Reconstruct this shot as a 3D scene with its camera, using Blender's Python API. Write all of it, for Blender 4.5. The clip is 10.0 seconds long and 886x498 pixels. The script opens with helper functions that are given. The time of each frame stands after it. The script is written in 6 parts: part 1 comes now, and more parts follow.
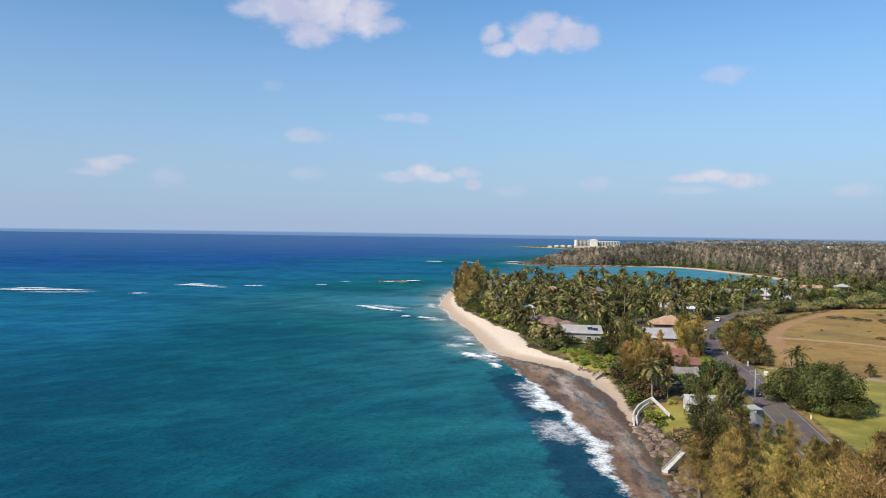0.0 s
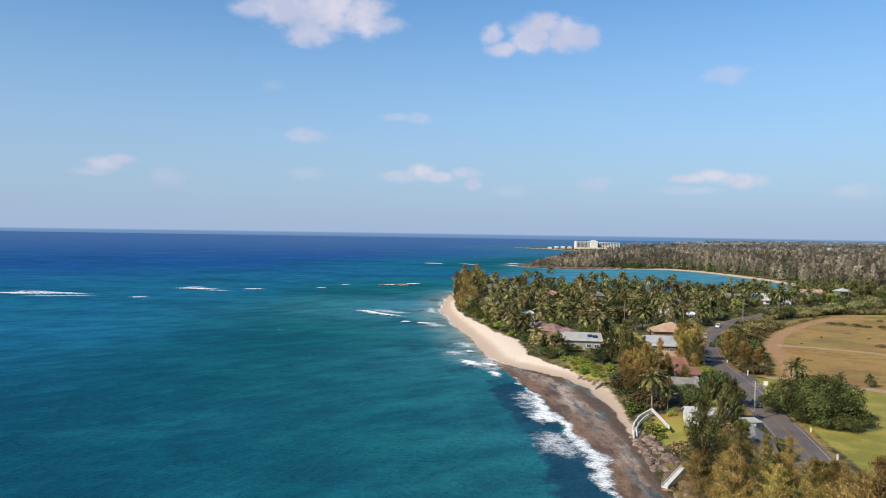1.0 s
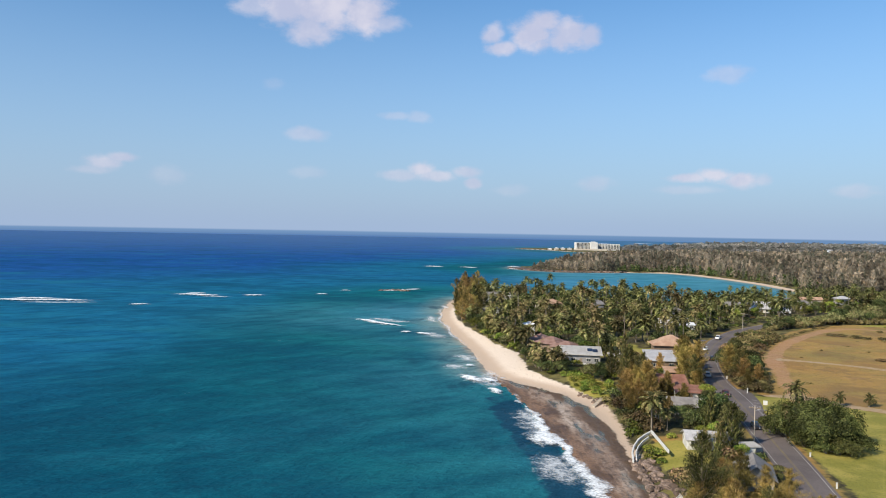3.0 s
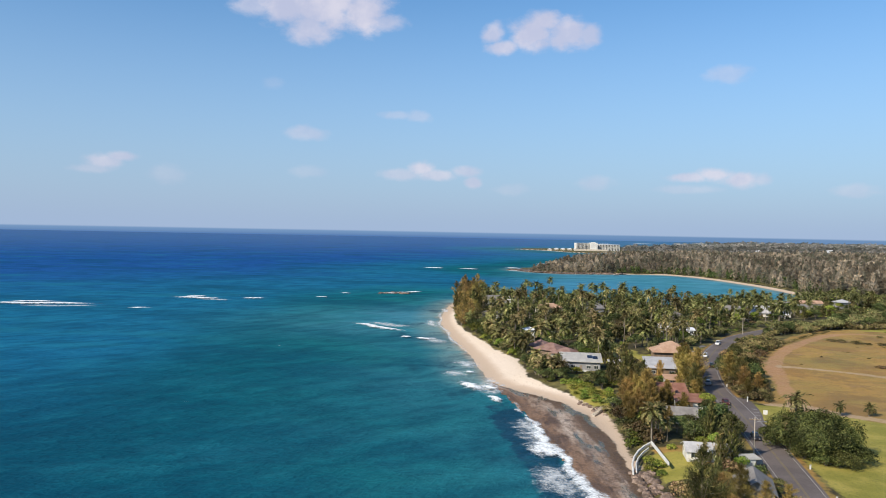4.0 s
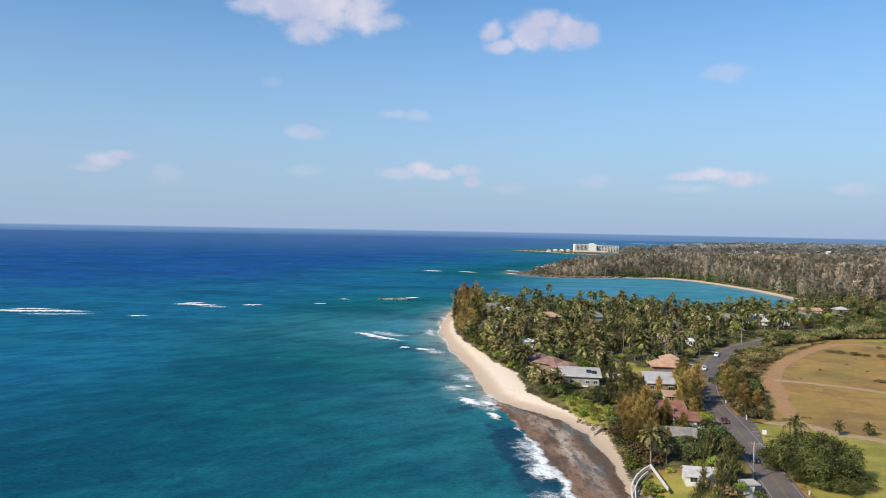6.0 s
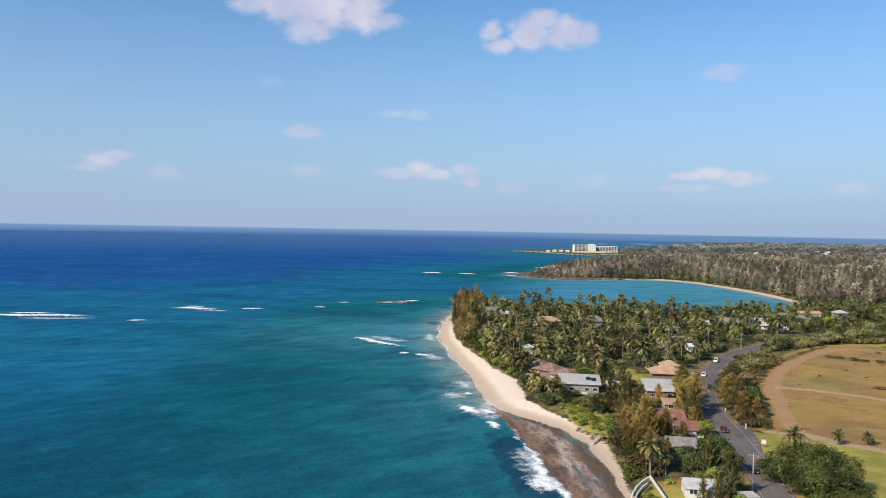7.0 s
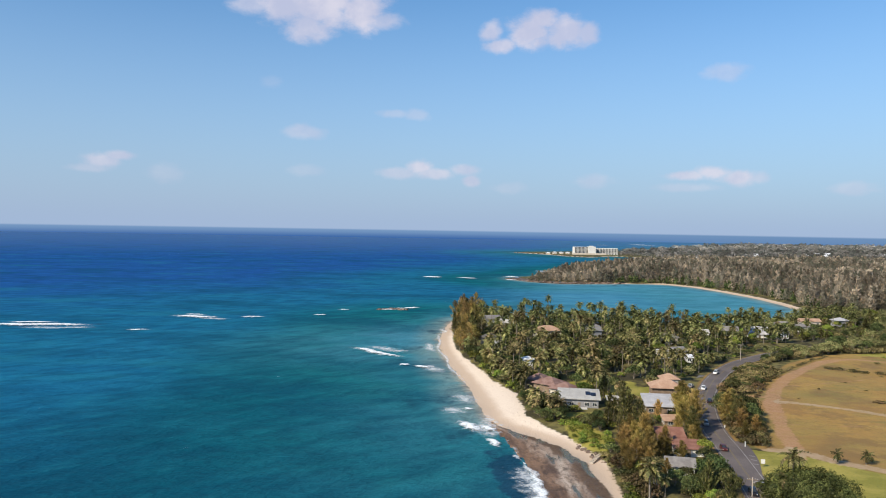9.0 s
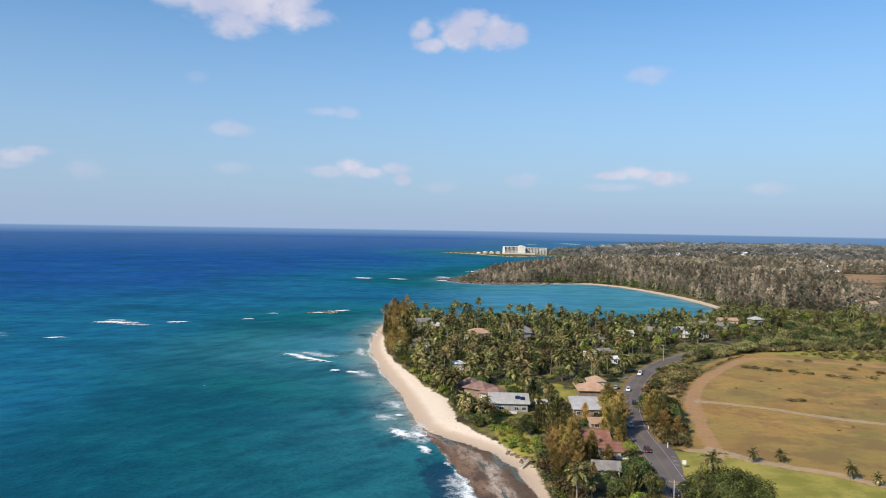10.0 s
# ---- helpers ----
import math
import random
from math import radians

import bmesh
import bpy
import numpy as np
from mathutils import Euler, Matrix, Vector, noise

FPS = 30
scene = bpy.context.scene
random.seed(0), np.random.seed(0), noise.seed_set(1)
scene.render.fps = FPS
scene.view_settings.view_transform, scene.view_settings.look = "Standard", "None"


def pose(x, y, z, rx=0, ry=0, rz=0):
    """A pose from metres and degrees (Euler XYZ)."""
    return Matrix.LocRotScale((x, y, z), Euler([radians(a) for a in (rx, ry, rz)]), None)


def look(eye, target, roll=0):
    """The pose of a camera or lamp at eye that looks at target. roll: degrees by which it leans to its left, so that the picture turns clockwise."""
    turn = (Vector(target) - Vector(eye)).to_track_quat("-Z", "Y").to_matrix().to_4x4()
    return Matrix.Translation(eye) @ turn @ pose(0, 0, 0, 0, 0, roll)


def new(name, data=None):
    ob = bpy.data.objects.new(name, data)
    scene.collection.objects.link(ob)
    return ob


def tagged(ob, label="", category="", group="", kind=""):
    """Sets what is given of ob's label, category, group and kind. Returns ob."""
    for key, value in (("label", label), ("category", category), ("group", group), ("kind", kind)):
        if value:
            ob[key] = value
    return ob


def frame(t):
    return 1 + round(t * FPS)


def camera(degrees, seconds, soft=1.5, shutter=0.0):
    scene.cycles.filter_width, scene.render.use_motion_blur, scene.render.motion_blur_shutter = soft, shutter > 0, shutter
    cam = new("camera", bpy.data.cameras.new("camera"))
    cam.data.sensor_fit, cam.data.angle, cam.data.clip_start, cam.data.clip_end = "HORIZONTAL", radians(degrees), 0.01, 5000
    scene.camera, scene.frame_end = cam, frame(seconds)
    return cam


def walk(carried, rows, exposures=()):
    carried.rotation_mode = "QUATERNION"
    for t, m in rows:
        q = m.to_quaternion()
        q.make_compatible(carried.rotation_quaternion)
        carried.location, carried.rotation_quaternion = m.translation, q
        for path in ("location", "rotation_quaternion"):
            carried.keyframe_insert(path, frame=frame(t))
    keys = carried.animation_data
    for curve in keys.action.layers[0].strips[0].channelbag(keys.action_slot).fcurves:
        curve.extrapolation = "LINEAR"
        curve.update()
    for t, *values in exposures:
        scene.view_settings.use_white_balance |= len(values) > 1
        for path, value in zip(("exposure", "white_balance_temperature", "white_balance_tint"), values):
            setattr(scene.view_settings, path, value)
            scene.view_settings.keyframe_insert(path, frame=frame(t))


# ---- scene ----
cam = camera(60.6, 10.0, soft=0.95)
PATH = [
    (0, pose(0.00, 0.00, 45.00, 88.586, -0.814, 0.000)),
    (0.5, pose(-0.04, 0.00, 46.39, 88.590, -0.853, 0.002)),
    (1, pose(-0.07, 0.00, 47.84, 88.584, -0.893, 0.004)),
    (1.5, pose(-0.10, 0.00, 49.24, 88.566, -0.932, 0.007)),
    (2, pose(-0.14, 0.00, 50.69, 88.547, -0.969, 0.009)),
    (2.5, pose(-0.17, 0.02, 52.16, 88.528, -1.001, 0.010)),
    (4, pose(-0.32, 0.24, 56.51, 88.454, -1.072, 0.000)),
    (4.5, pose(-0.37, 0.33, 57.98, 88.430, -1.083, -0.010)),
    (5, pose(-0.41, 0.41, 59.50, 88.410, -1.085, -0.028)),
    (5.5, pose(-0.45, 0.49, 61.07, 88.396, -1.076, -0.056)),
    (7, pose(-0.56, 0.63, 65.65, 88.350, -1.022, -0.130)),
    (7.5, pose(-0.59, 0.60, 67.13, 88.348, -1.002, -0.147)),
    (8, pose(-0.59, 0.52, 68.66, 88.353, -0.984, -0.155)),
    (8.5, pose(-0.58, 0.41, 70.16, 88.353, -0.968, -0.145)),
    (9, pose(-0.55, 0.27, 71.64, 88.347, -0.957, -0.124)),
    (9.1, pose(-0.53, 0.25, 71.95, 88.348, -0.956, -0.25)),
    (9.2, pose(-0.52, 0.23, 72.27, 88.349, -0.955, -0.56)),
    (9.3, pose(-0.51, 0.20, 72.59, 88.350, -0.953, -1.20)),
    (9.4, pose(-0.49, 0.18, 72.91, 88.351, -0.952, -2.08)),
    (9.5, pose(-0.48, 0.16, 73.24, 88.351, -0.950, -2.93)),
    (9.6, pose(-0.46, 0.14, 73.53, 88.350, -0.949, -3.65)),
    (9.7, pose(-0.45, 0.12, 73.83, 88.349, -0.949, -4.27)),
    (9.8, pose(-0.43, 0.09, 74.12, 88.347, -0.948, -4.75)),
    (9.9, pose(-0.42, 0.07, 74.42, 88.346, -0.947, -5.08)),
    (10, pose(-0.40, 0.05, 74.72, 88.344, -0.946, -5.318)),
]
walk(cam, PATH)

# ---------------------------------------------------------------- light and sky
SUN_AZ, SUN_EL = 229.0, 36.0          # degrees clockwise from +y, and above the horizon


def sun_dir():
    a, e = radians(SUN_AZ), radians(SUN_EL)
    return Vector((math.sin(a) * math.cos(e), math.cos(a) * math.cos(e), math.sin(e)))


sun = new("sun", bpy.data.lights.new("sun", "SUN"))
sun.data.energy, sun.data.angle, sun.data.color = 5.8, radians(0.55), (1.0, 0.885, 0.705)
sun.matrix_world = look(sun_dir() * 300, (0, 0, 0))
scene.view_settings.exposure = 0.0

# clouds: azimuth, elevation, half width, half height in degrees, density
HIGH_CLOUDS = [
    (-11.9, 15.8, 2.1, 1.3, 0.95), (-8.9, 16.0, 3.0, 1.8, 1), (-6.4, 15.6, 2.1, 1.3, 1), (-10.2, 14.3, 1.6, 1.0, 0.9), (-13.9, 15.6, 1.7, 0.7, 0.65), (-4.6, 15.0, 1.3, 0.6, 0.7),
    (3.5, 14.3, 0.8, 0.7, 0.85), (4.2, 13.4, 1.1, 0.5, 0.9), (6.5, 14.4, 1.6, 1.2, 1), (7.2, 15.1, 1.3, 0.7, 1), (9.0, 14.3, 1.7, 1.0, 0.95), (10.6, 14.2, 0.8, 0.7, 0.85),
    (-10.4, 6.8, 1.3, 0.5, 0.5), (-3.7, 8.4, 1.1, 0.3, 0.35), (-1.9, 8.3, 0.9, 0.4, 0.35), (20.3, 11.1, 1.2, 0.6, 0.42), (-12.7, 10.3, 0.7, 0.4, 0.15),
]
LOW_CLOUDS = [
    (-24.2, 4.2, 1.1, 0.5, 0.7), (-23.0, 4.6, 1.1, 0.3, 0.75), (-24.7, 3.7, 1.2, 0.3, 0.4), (-1.7, 4.5, 0.9, 0.5, 0.85), (-3.4, 4.0, 1.4, 0.4, 0.55), (-0.6, 4.0, 1.4, 0.4, 0.7),
    (1.6, 4.3, 1.0, 0.4, 0.65), (2.2, 3.5, 0.6, 0.4, 0.7), (17.8, 4.0, 1.3, 0.3, 0.8), (19.7, 4.2, 1.1, 0.4, 0.85), (21.4, 3.8, 1.3, 0.5, 0.85), (22.6, 3.8, 0.7, 0.4, 0.5),
    (17.7, 3.1, 2.3, 0.3, 0.3), (11.3, 3.6, 1.2, 0.5, 0.35), (28.5, 3.0, 1.3, 0.4, 0.35), (-19.9, 3.5, 1.2, 0.6, 0.22), (-10.1, 4.0, 1.3, 0.4, 0.22), (5.1, 3.0, 1.3, 0.4, 0.2),
]


class Nodes:
    """Small helper to write node trees."""

    def __init__(self, tree):
        self.tree = tree

    def add(self, kind, **props):
        n = self.tree.nodes.new(kind)
        for k, v in props.items():
            setattr(n, k, v)
        return n

    def link(self, a, b):
        self.tree.links.new(a, b)

    def put(self, socket, v):
        if isinstance(v, bpy.types.NodeSocket):
            self.link(v, socket)
        else:
            socket.default_value = v

    def math(self, op, a, b=0.0, c=0.0, clamp=False):
        n = self.add("ShaderNodeMath", operation=op, use_clamp=clamp)
        for s, v in zip(n.inputs, (a, b, c)):
            self.put(s, v)
        return n.outputs[0]

    def vec(self, op, a, b=(0, 0, 0)):
        n = self.add("ShaderNodeVectorMath", operation=op)
        self.put(n.inputs[0], a)
        if op != "LENGTH":
            self.put(n.inputs[1], b)
        return n.outputs["Value"] if op in ("LENGTH", "DOT_PRODUCT") else n.outputs[0]

    def ramp(self, v, a, b, lo=0.0, hi=1.0, smooth=True):
        n = self.add("ShaderNodeMapRange", interpolation_type="SMOOTHSTEP" if smooth else "LINEAR")
        for s, x in zip(n.inputs, (v, a, b, lo, hi)):
            self.put(s, x)
        return n.outputs[0]

    def mix(self, f, a, b, mode="MIX"):
        n = self.add("ShaderNodeMix", data_type="RGBA", blend_type=mode)
        self.put(n.inputs[0], f)
        for s, v in ((n.inputs[6], a), (n.inputs[7], b)):
            self.put(s, (*v, 1.0) if isinstance(v, tuple) and len(v) == 3 else v)
        return n.outputs[2]

    def noise(self, vec, scale, detail=4.0, rough=0.55, lac=2.0):
        n = self.add("ShaderNodeTexNoise")
        if vec is not None:
            self.link(vec, n.inputs["Vector"])
        n.inputs["Scale"].default_value = scale
        n.inputs["Detail"].default_value = detail
        n.inputs["Roughness"].default_value = rough
        n.inputs["Lacunarity"].default_value = lac
        return n.outputs[0]


world = bpy.data.worlds.new("world")
scene.world = world
world.use_nodes = True
wt = Nodes(world.node_tree)
world.node_tree.nodes.clear()
SKY_STRENGTH = 0.090
sky = wt.add("ShaderNodeTexSky", sky_type="NISHITA")
sky.sun_disc, sky.sun_elevation, sky.sun_rotation = False, radians(SUN_EL), radians(SUN_AZ)
sky.air_density, sky.dust_density, sky.ozone_density, sky.altitude = 1.0, 0.6, 2.2, 0.0
way = wt.add("ShaderNodeTexCoord").outputs["Generated"]
sep = wt.add("ShaderNodeSeparateXYZ")
wt.link(way, sep.inputs[0])
DEG = 180 / math.pi
az = wt.math("MULTIPLY", wt.math("ARCTAN2", sep.outputs[0], sep.outputs[1]), DEG)
el = wt.math("MULTIPLY", wt.math("ARCSINE", sep.outputs[2]), DEG)
comb = wt.add("ShaderNodeCombineXYZ")
wt.link(az, comb.inputs[0]), wt.link(el, comb.inputs[1])
ae = comb.outputs[0]
n1 = wt.noise(wt.vec("MULTIPLY", ae, (1.0, 1.5, 1.0)), 0.62, 7.0, 0.60)
n2 = wt.noise(wt.vec("ADD", ae, (40.0, 7.0, 0.0)), 0.30, 4.0, 0.6)
ragged = wt.math("MULTIPLY_ADD", n1, 1.7, -0.82)
cover = None
for a, e, w, h, dens in HIGH_CLOUDS + LOW_CLOUDS:
    v = wt.vec("MULTIPLY", wt.vec("SUBTRACT", ae, (a, e, 0.0)), (1 / w, 1 / h, 0.0))
    d = wt.math("SUBTRACT", wt.math("ADD", 1.0, ragged), wt.vec("LENGTH", v))
    m = wt.ramp(d, -0.45, 0.6, 0.0, dens)
    cover = m if cover is None else wt.math("MAXIMUM", cover, m)
sky_col = wt.vec("SCALE", sky.outputs[0])
sky_col.node.inputs["Scale"].default_value = SKY_STRENGTH
# thin sea haze: the sky pales towards the horizon
low = wt.ramp(el, 0.0, 17.0, 1.0, 0.0, smooth=False)
low = wt.math("POWER", low, 1.15)
clear = wt.mix(1.0, sky_col, (0.98, 1.40, 1.68), "MULTIPLY")
hazed = wt.mix(wt.math("MULTIPLY", low, 0.97), clear, (0.37, 0.485, 0.685))
shade = wt.ramp(n2, 0.35, 0.7)
cloud_col = wt.mix(shade, (0.58, 0.59, 0.75), (0.78, 0.74, 0.83))
clouded = wt.mix(wt.math("MULTIPLY", cover, 0.86), hazed, cloud_col)
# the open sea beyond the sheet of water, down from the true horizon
# distance haze mixed into its colour: paler up to the horizon and rightwards
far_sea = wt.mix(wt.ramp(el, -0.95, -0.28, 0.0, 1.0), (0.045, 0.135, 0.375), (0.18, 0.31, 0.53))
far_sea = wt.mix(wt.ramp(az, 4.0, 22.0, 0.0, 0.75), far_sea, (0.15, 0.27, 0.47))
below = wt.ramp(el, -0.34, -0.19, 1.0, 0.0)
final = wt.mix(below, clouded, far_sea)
bg = wt.add("ShaderNodeBackground")
wt.link(final, bg.inputs[0])
bg.inputs[1].default_value = 1.0
wo = wt.add("ShaderNodeOutputWorld")
wt.link(bg.outputs[0], wo.inputs[0])

# ---------------------------------------------------------------- materials


def material(name):
    m = bpy.data.materials.new(name)
    m.use_nodes = True
    m.node_tree.nodes.clear()
    nt = Nodes(m.node_tree)
    out = nt.add("ShaderNodeOutputMaterial")
    b = nt.add("ShaderNodeBsdfPrincipled")
    nt.link(b.outputs[0], out.inputs[0])
    return m, nt, b, out


def paint(name, c1, c2, scale=1.0, rough=0.7, bump=0.0, metal=0.0, grain=8.0, contrast=(0.35, 0.65), random=0.0, island=0.0, spec=0.3):
    """A surface of two colours in patches, with finer grain, relief, and variation from object to object."""
    m, nt, b, out = material(name)
    co = nt.add("ShaderNodeTexCoord").outputs["Object"]
    big = nt.ramp(nt.noise(co, scale, 4.0), contrast[0], contrast[1])
    fine = nt.noise(co, scale * grain, 3.0)
    col = nt.mix(big, c1, c2)
    col = nt.mix(nt.ramp(fine, 0.3, 0.7, 0.0, 0.45), col, tuple(x * 0.55 for x in c1))
    if random:
        info = nt.add("ShaderNodeObjectInfo")
        hs = nt.add("ShaderNodeHueSaturation")
        nt.link(nt.ramp(info.outputs["Random"], 0, 1, 1 - random, 1 + random, False), hs.inputs["Value"])
        nt.link(col, hs.inputs["Color"])
        col = hs.outputs[0]
    nt.link(col, b.inputs["Base Color"])
    b.inputs["Roughness"].default_value = rough
    b.inputs["Metallic"].default_value = metal
    b.inputs["Specular IOR Level"].default_value = spec
    if bump:
        bp = nt.add("ShaderNodeBump")
        bp.inputs["Strength"].default_value = bump
        bp.inputs["Distance"].default_value = 0.1
        nt.link(fine, bp.inputs["Height"])
        nt.link(bp.outputs[0], b.inputs["Normal"])
    return m


def foliage(name, dark, light, dry, dry_share=0.2, hue=0.03, pass_light=0.22, clump=0.1):
    """Leaves: colour from leaf to leaf and from tree to tree, with light passing through."""
    m = bpy.data.materials.new(name)
    m.use_nodes = True
    m.node_tree.nodes.clear()
    nt = Nodes(m.node_tree)
    out = nt.add("ShaderNodeOutputMaterial")
    geo = nt.add("ShaderNodeNewGeometry")
    info = nt.add("ShaderNodeObjectInfo")
    isl = geo.outputs["Random Per Island"]
    col = nt.mix(isl, dark, light)
    co = nt.add("ShaderNodeTexCoord").outputs["Object"]
    patch = nt.ramp(nt.noise(co, 0.35, 2.0), 0.45, 0.7)
    pick = nt.math("FRACT", nt.math("MULTIPLY", isl, 17.31))
    isdry = nt.math("LESS_THAN", pick, nt.math("MULTIPLY_ADD", patch, dry_share, dry_share * 0.5))
    col = nt.mix(isdry, col, dry)
    stand = nt.ramp(nt.noise(geo.outputs["Position"], clump, 3.0, 0.6), 0.38, 0.62, 0.45, 1.5)
    tone = nt.add("ShaderNodeAttribute", attribute_name="tone").outputs["Fac"]
    stand = nt.math("MULTIPLY", stand, nt.math("ADD", 1.0, tone))
    col = nt.vec("MULTIPLY", col, stand)
    col = nt.mix(nt.ramp(tone, -0.05, -0.4, 0.0, 0.45), col, tuple(x * y for x, y in zip(light, (0.50, 0.68, 0.62))))
    hs = nt.add("ShaderNodeHueSaturation")
    nt.link(nt.ramp(info.outputs["Random"], 0, 1, 0.5 - hue, 0.5 + hue, False), hs.inputs["Hue"])
    r2 = nt.math("FRACT", nt.math("MULTIPLY", info.outputs["Random"], 7.7))
    nt.link(nt.ramp(r2, 0, 1, 0.75, 1.3, False), hs.inputs["Value"])
    nt.link(col, hs.inputs["Color"])
    d = nt.add("ShaderNodeBsdfDiffuse")
    t = nt.add("ShaderNodeBsdfTranslucent")
    g = nt.add("ShaderNodeBsdfGlossy")
    g.inputs["Roughness"].default_value = 0.5
    g.inputs["Color"].default_value = (0.8, 0.85, 0.7, 1)
    nt.link(hs.outputs[0], d.inputs[0]), nt.link(hs.outputs[0], t.inputs[0])
    mx = nt.add("ShaderNodeMixShader")
    mx.inputs[0].default_value = pass_light
    nt.link(d.outputs[0], mx.inputs[1]), nt.link(t.outputs[0], mx.inputs[2])
    m2 = nt.add("ShaderNodeMixShader")
    m2.inputs[0].default_value = 0.015
    nt.link(mx.outputs[0], m2.inputs[1]), nt.link(g.outputs[0], m2.inputs[2])
    nt.link(m2.outputs[0], out.inputs[0])
    return m


M = {}
M["palm_leaf"] = foliage("palm_leaf", (0.020, 0.023, 0.008), (0.255, 0.238, 0.088), (0.36, 0.27, 0.14), 0.13, 0.035, 0.13)
M["ironwood_leaf"] = foliage("ironwood_leaf", (0.06, 0.046, 0.013), (0.40, 0.295, 0.084), (0.44, 0.30, 0.11), 0.3, 0.02, 0.25)
M["ironwood_green"] = foliage("ironwood_green", (0.012, 0.014, 0.005), (0.135, 0.130, 0.042), (0.23, 0.175, 0.07), 0.15, 0.02, 0.15)
M["broad_leaf"] = foliage("broad_leaf", (0.022, 0.029, 0.011), (0.122, 0.142, 0.048), (0.18, 0.165, 0.06), 0.07, 0.045, 0.13)
M["shade_leaf"] = foliage("shade_leaf", (0.012, 0.018, 0.006), (0.112, 0.122, 0.036), (0.12, 0.115, 0.04), 0.06, 0.02, 0.12, 0.2)
M["bright_leaf"] = foliage("bright_leaf", (0.05, 0.08, 0.012), (0.22, 0.25, 0.045), (0.26, 0.22, 0.06), 0.1, 0.03)
M["scrub_leaf"] = foliage("scrub_leaf", (0.030, 0.025, 0.011), (0.25, 0.202, 0.084), (0.25, 0.17, 0.095), 0.25, 0.03, 0.15)
# for far woods: distance haze put into the leaf colour, paler and greyer
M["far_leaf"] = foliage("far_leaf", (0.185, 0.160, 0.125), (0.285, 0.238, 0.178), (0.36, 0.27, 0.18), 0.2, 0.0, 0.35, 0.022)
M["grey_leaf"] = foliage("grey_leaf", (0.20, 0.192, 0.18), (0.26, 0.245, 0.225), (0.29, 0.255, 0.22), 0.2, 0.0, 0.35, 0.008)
M["olive_leaf"] = foliage("olive_leaf", (0.045, 0.044, 0.018), (0.25, 0.236, 0.10), (0.25, 0.17, 0.09), 0.15, 0.05, 0.15, 0.06)
M["dry_grass"] = foliage("dry_grass", (0.27, 0.17, 0.05), (0.40, 0.27, 0.08), (0.33, 0.26, 0.08), 0.3, 0.0, 0.4, 0.0001)
M["bark"] = paint("bark", (0.16, 0.13, 0.10), (0.28, 0.24, 0.19), 2.0, 0.9, 0.4, random=0.2)
M["palm_bark"] = paint("palm_bark", (0.18, 0.15, 0.12), (0.29, 0.25, 0.20), 3.0, 0.9, 0.3, random=0.2)
M["stone"] = paint("stone", (0.12, 0.085, 0.066), (0.27, 0.20, 0.16), 0.8, 0.85, 0.6, random=0.35)
M["stone_pale"] = paint("stone_pale", (0.33, 0.28, 0.23), (0.46, 0.40, 0.33), 0.9, 0.85, 0.4)
M["white_wall"] = paint("white_wall", (0.70, 0.69, 0.66), (0.56, 0.55, 0.52), 0.5, 0.6, 0.05)
M["cream_wall"] = paint("cream_wall", (0.62, 0.55, 0.45), (0.50, 0.44, 0.36), 0.5, 0.7, 0.05)
M["grey_wall"] = paint("grey_wall", (0.30, 0.30, 0.31), (0.24, 0.24, 0.25), 0.5, 0.7, 0.05)
M["brown_wall"] = paint("brown_wall", (0.20, 0.14, 0.10), (0.28, 0.20, 0.14), 0.6, 0.8, 0.1)
M["concrete"] = paint("concrete", (0.55, 0.53, 0.49), (0.70, 0.68, 0.63), 0.7, 0.8, 0.2)
M["grey_roof"] = paint("grey_roof", (0.42, 0.40, 0.37), (0.52, 0.50, 0.46), 0.35, 0.55, 0.1)
M["blue_grey_roof"] = paint("blue_grey_roof", (0.42, 0.41, 0.42), (0.54, 0.53, 0.53), 0.35, 0.4, 0.05)
M["dark_roof"] = paint("dark_roof", (0.09, 0.085, 0.085), (0.16, 0.15, 0.145), 0.5, 0.8, 0.2)
M["slate_roof"] = paint("slate_roof", (0.19, 0.175, 0.165), (0.28, 0.26, 0.245), 0.5, 0.75, 0.2)
M["red_roof"] = paint("red_roof", (0.235, 0.105, 0.075), (0.32, 0.165, 0.12), 0.4, 0.85, 0.25)
M["brown_roof"] = paint("brown_roof", (0.20, 0.112, 0.092), (0.29, 0.185, 0.155), 0.4, 0.85, 0.25)
M["tan_roof"] = paint("tan_roof", (0.40, 0.245, 0.165), (0.50, 0.335, 0.235), 0.4, 0.85, 0.2)
M["white_roof"] = paint("white_roof", (0.78, 0.78, 0.80), (0.66, 0.67, 0.69), 0.3, 0.45, 0.03)
M["solar"] = paint("solar", (0.012, 0.015, 0.03), (0.02, 0.025, 0.045), 1.0, 0.25, 0.0, spec=0.5)
M["glass"] = paint("glass", (0.02, 0.03, 0.04), (0.04, 0.05, 0.06), 0.6, 0.08, 0.0, spec=0.6)
M["trim"] = paint("trim", (0.74, 0.73, 0.70), (0.64, 0.63, 0.60), 1.0, 0.5)
M["wood"] = paint("wood", (0.19, 0.14, 0.10), (0.30, 0.24, 0.18), 1.5, 0.85, 0.2)
M["metal"] = paint("metal", (0.42, 0.43, 0.44), (0.32, 0.33, 0.34), 2.0, 0.4, 0.0, metal=0.8)
M["rubber"] = paint("rubber", (0.015, 0.015, 0.016), (0.03, 0.03, 0.03), 4.0, 0.8)
M["line_white"] = paint("line_white", (0.46, 0.45, 0.42), (0.30, 0.29, 0.27), 0.8, 0.7)
M["line_faded"] = paint("line_faded", (0.24, 0.19, 0.09), (0.16, 0.13, 0.085), 0.8, 0.8)
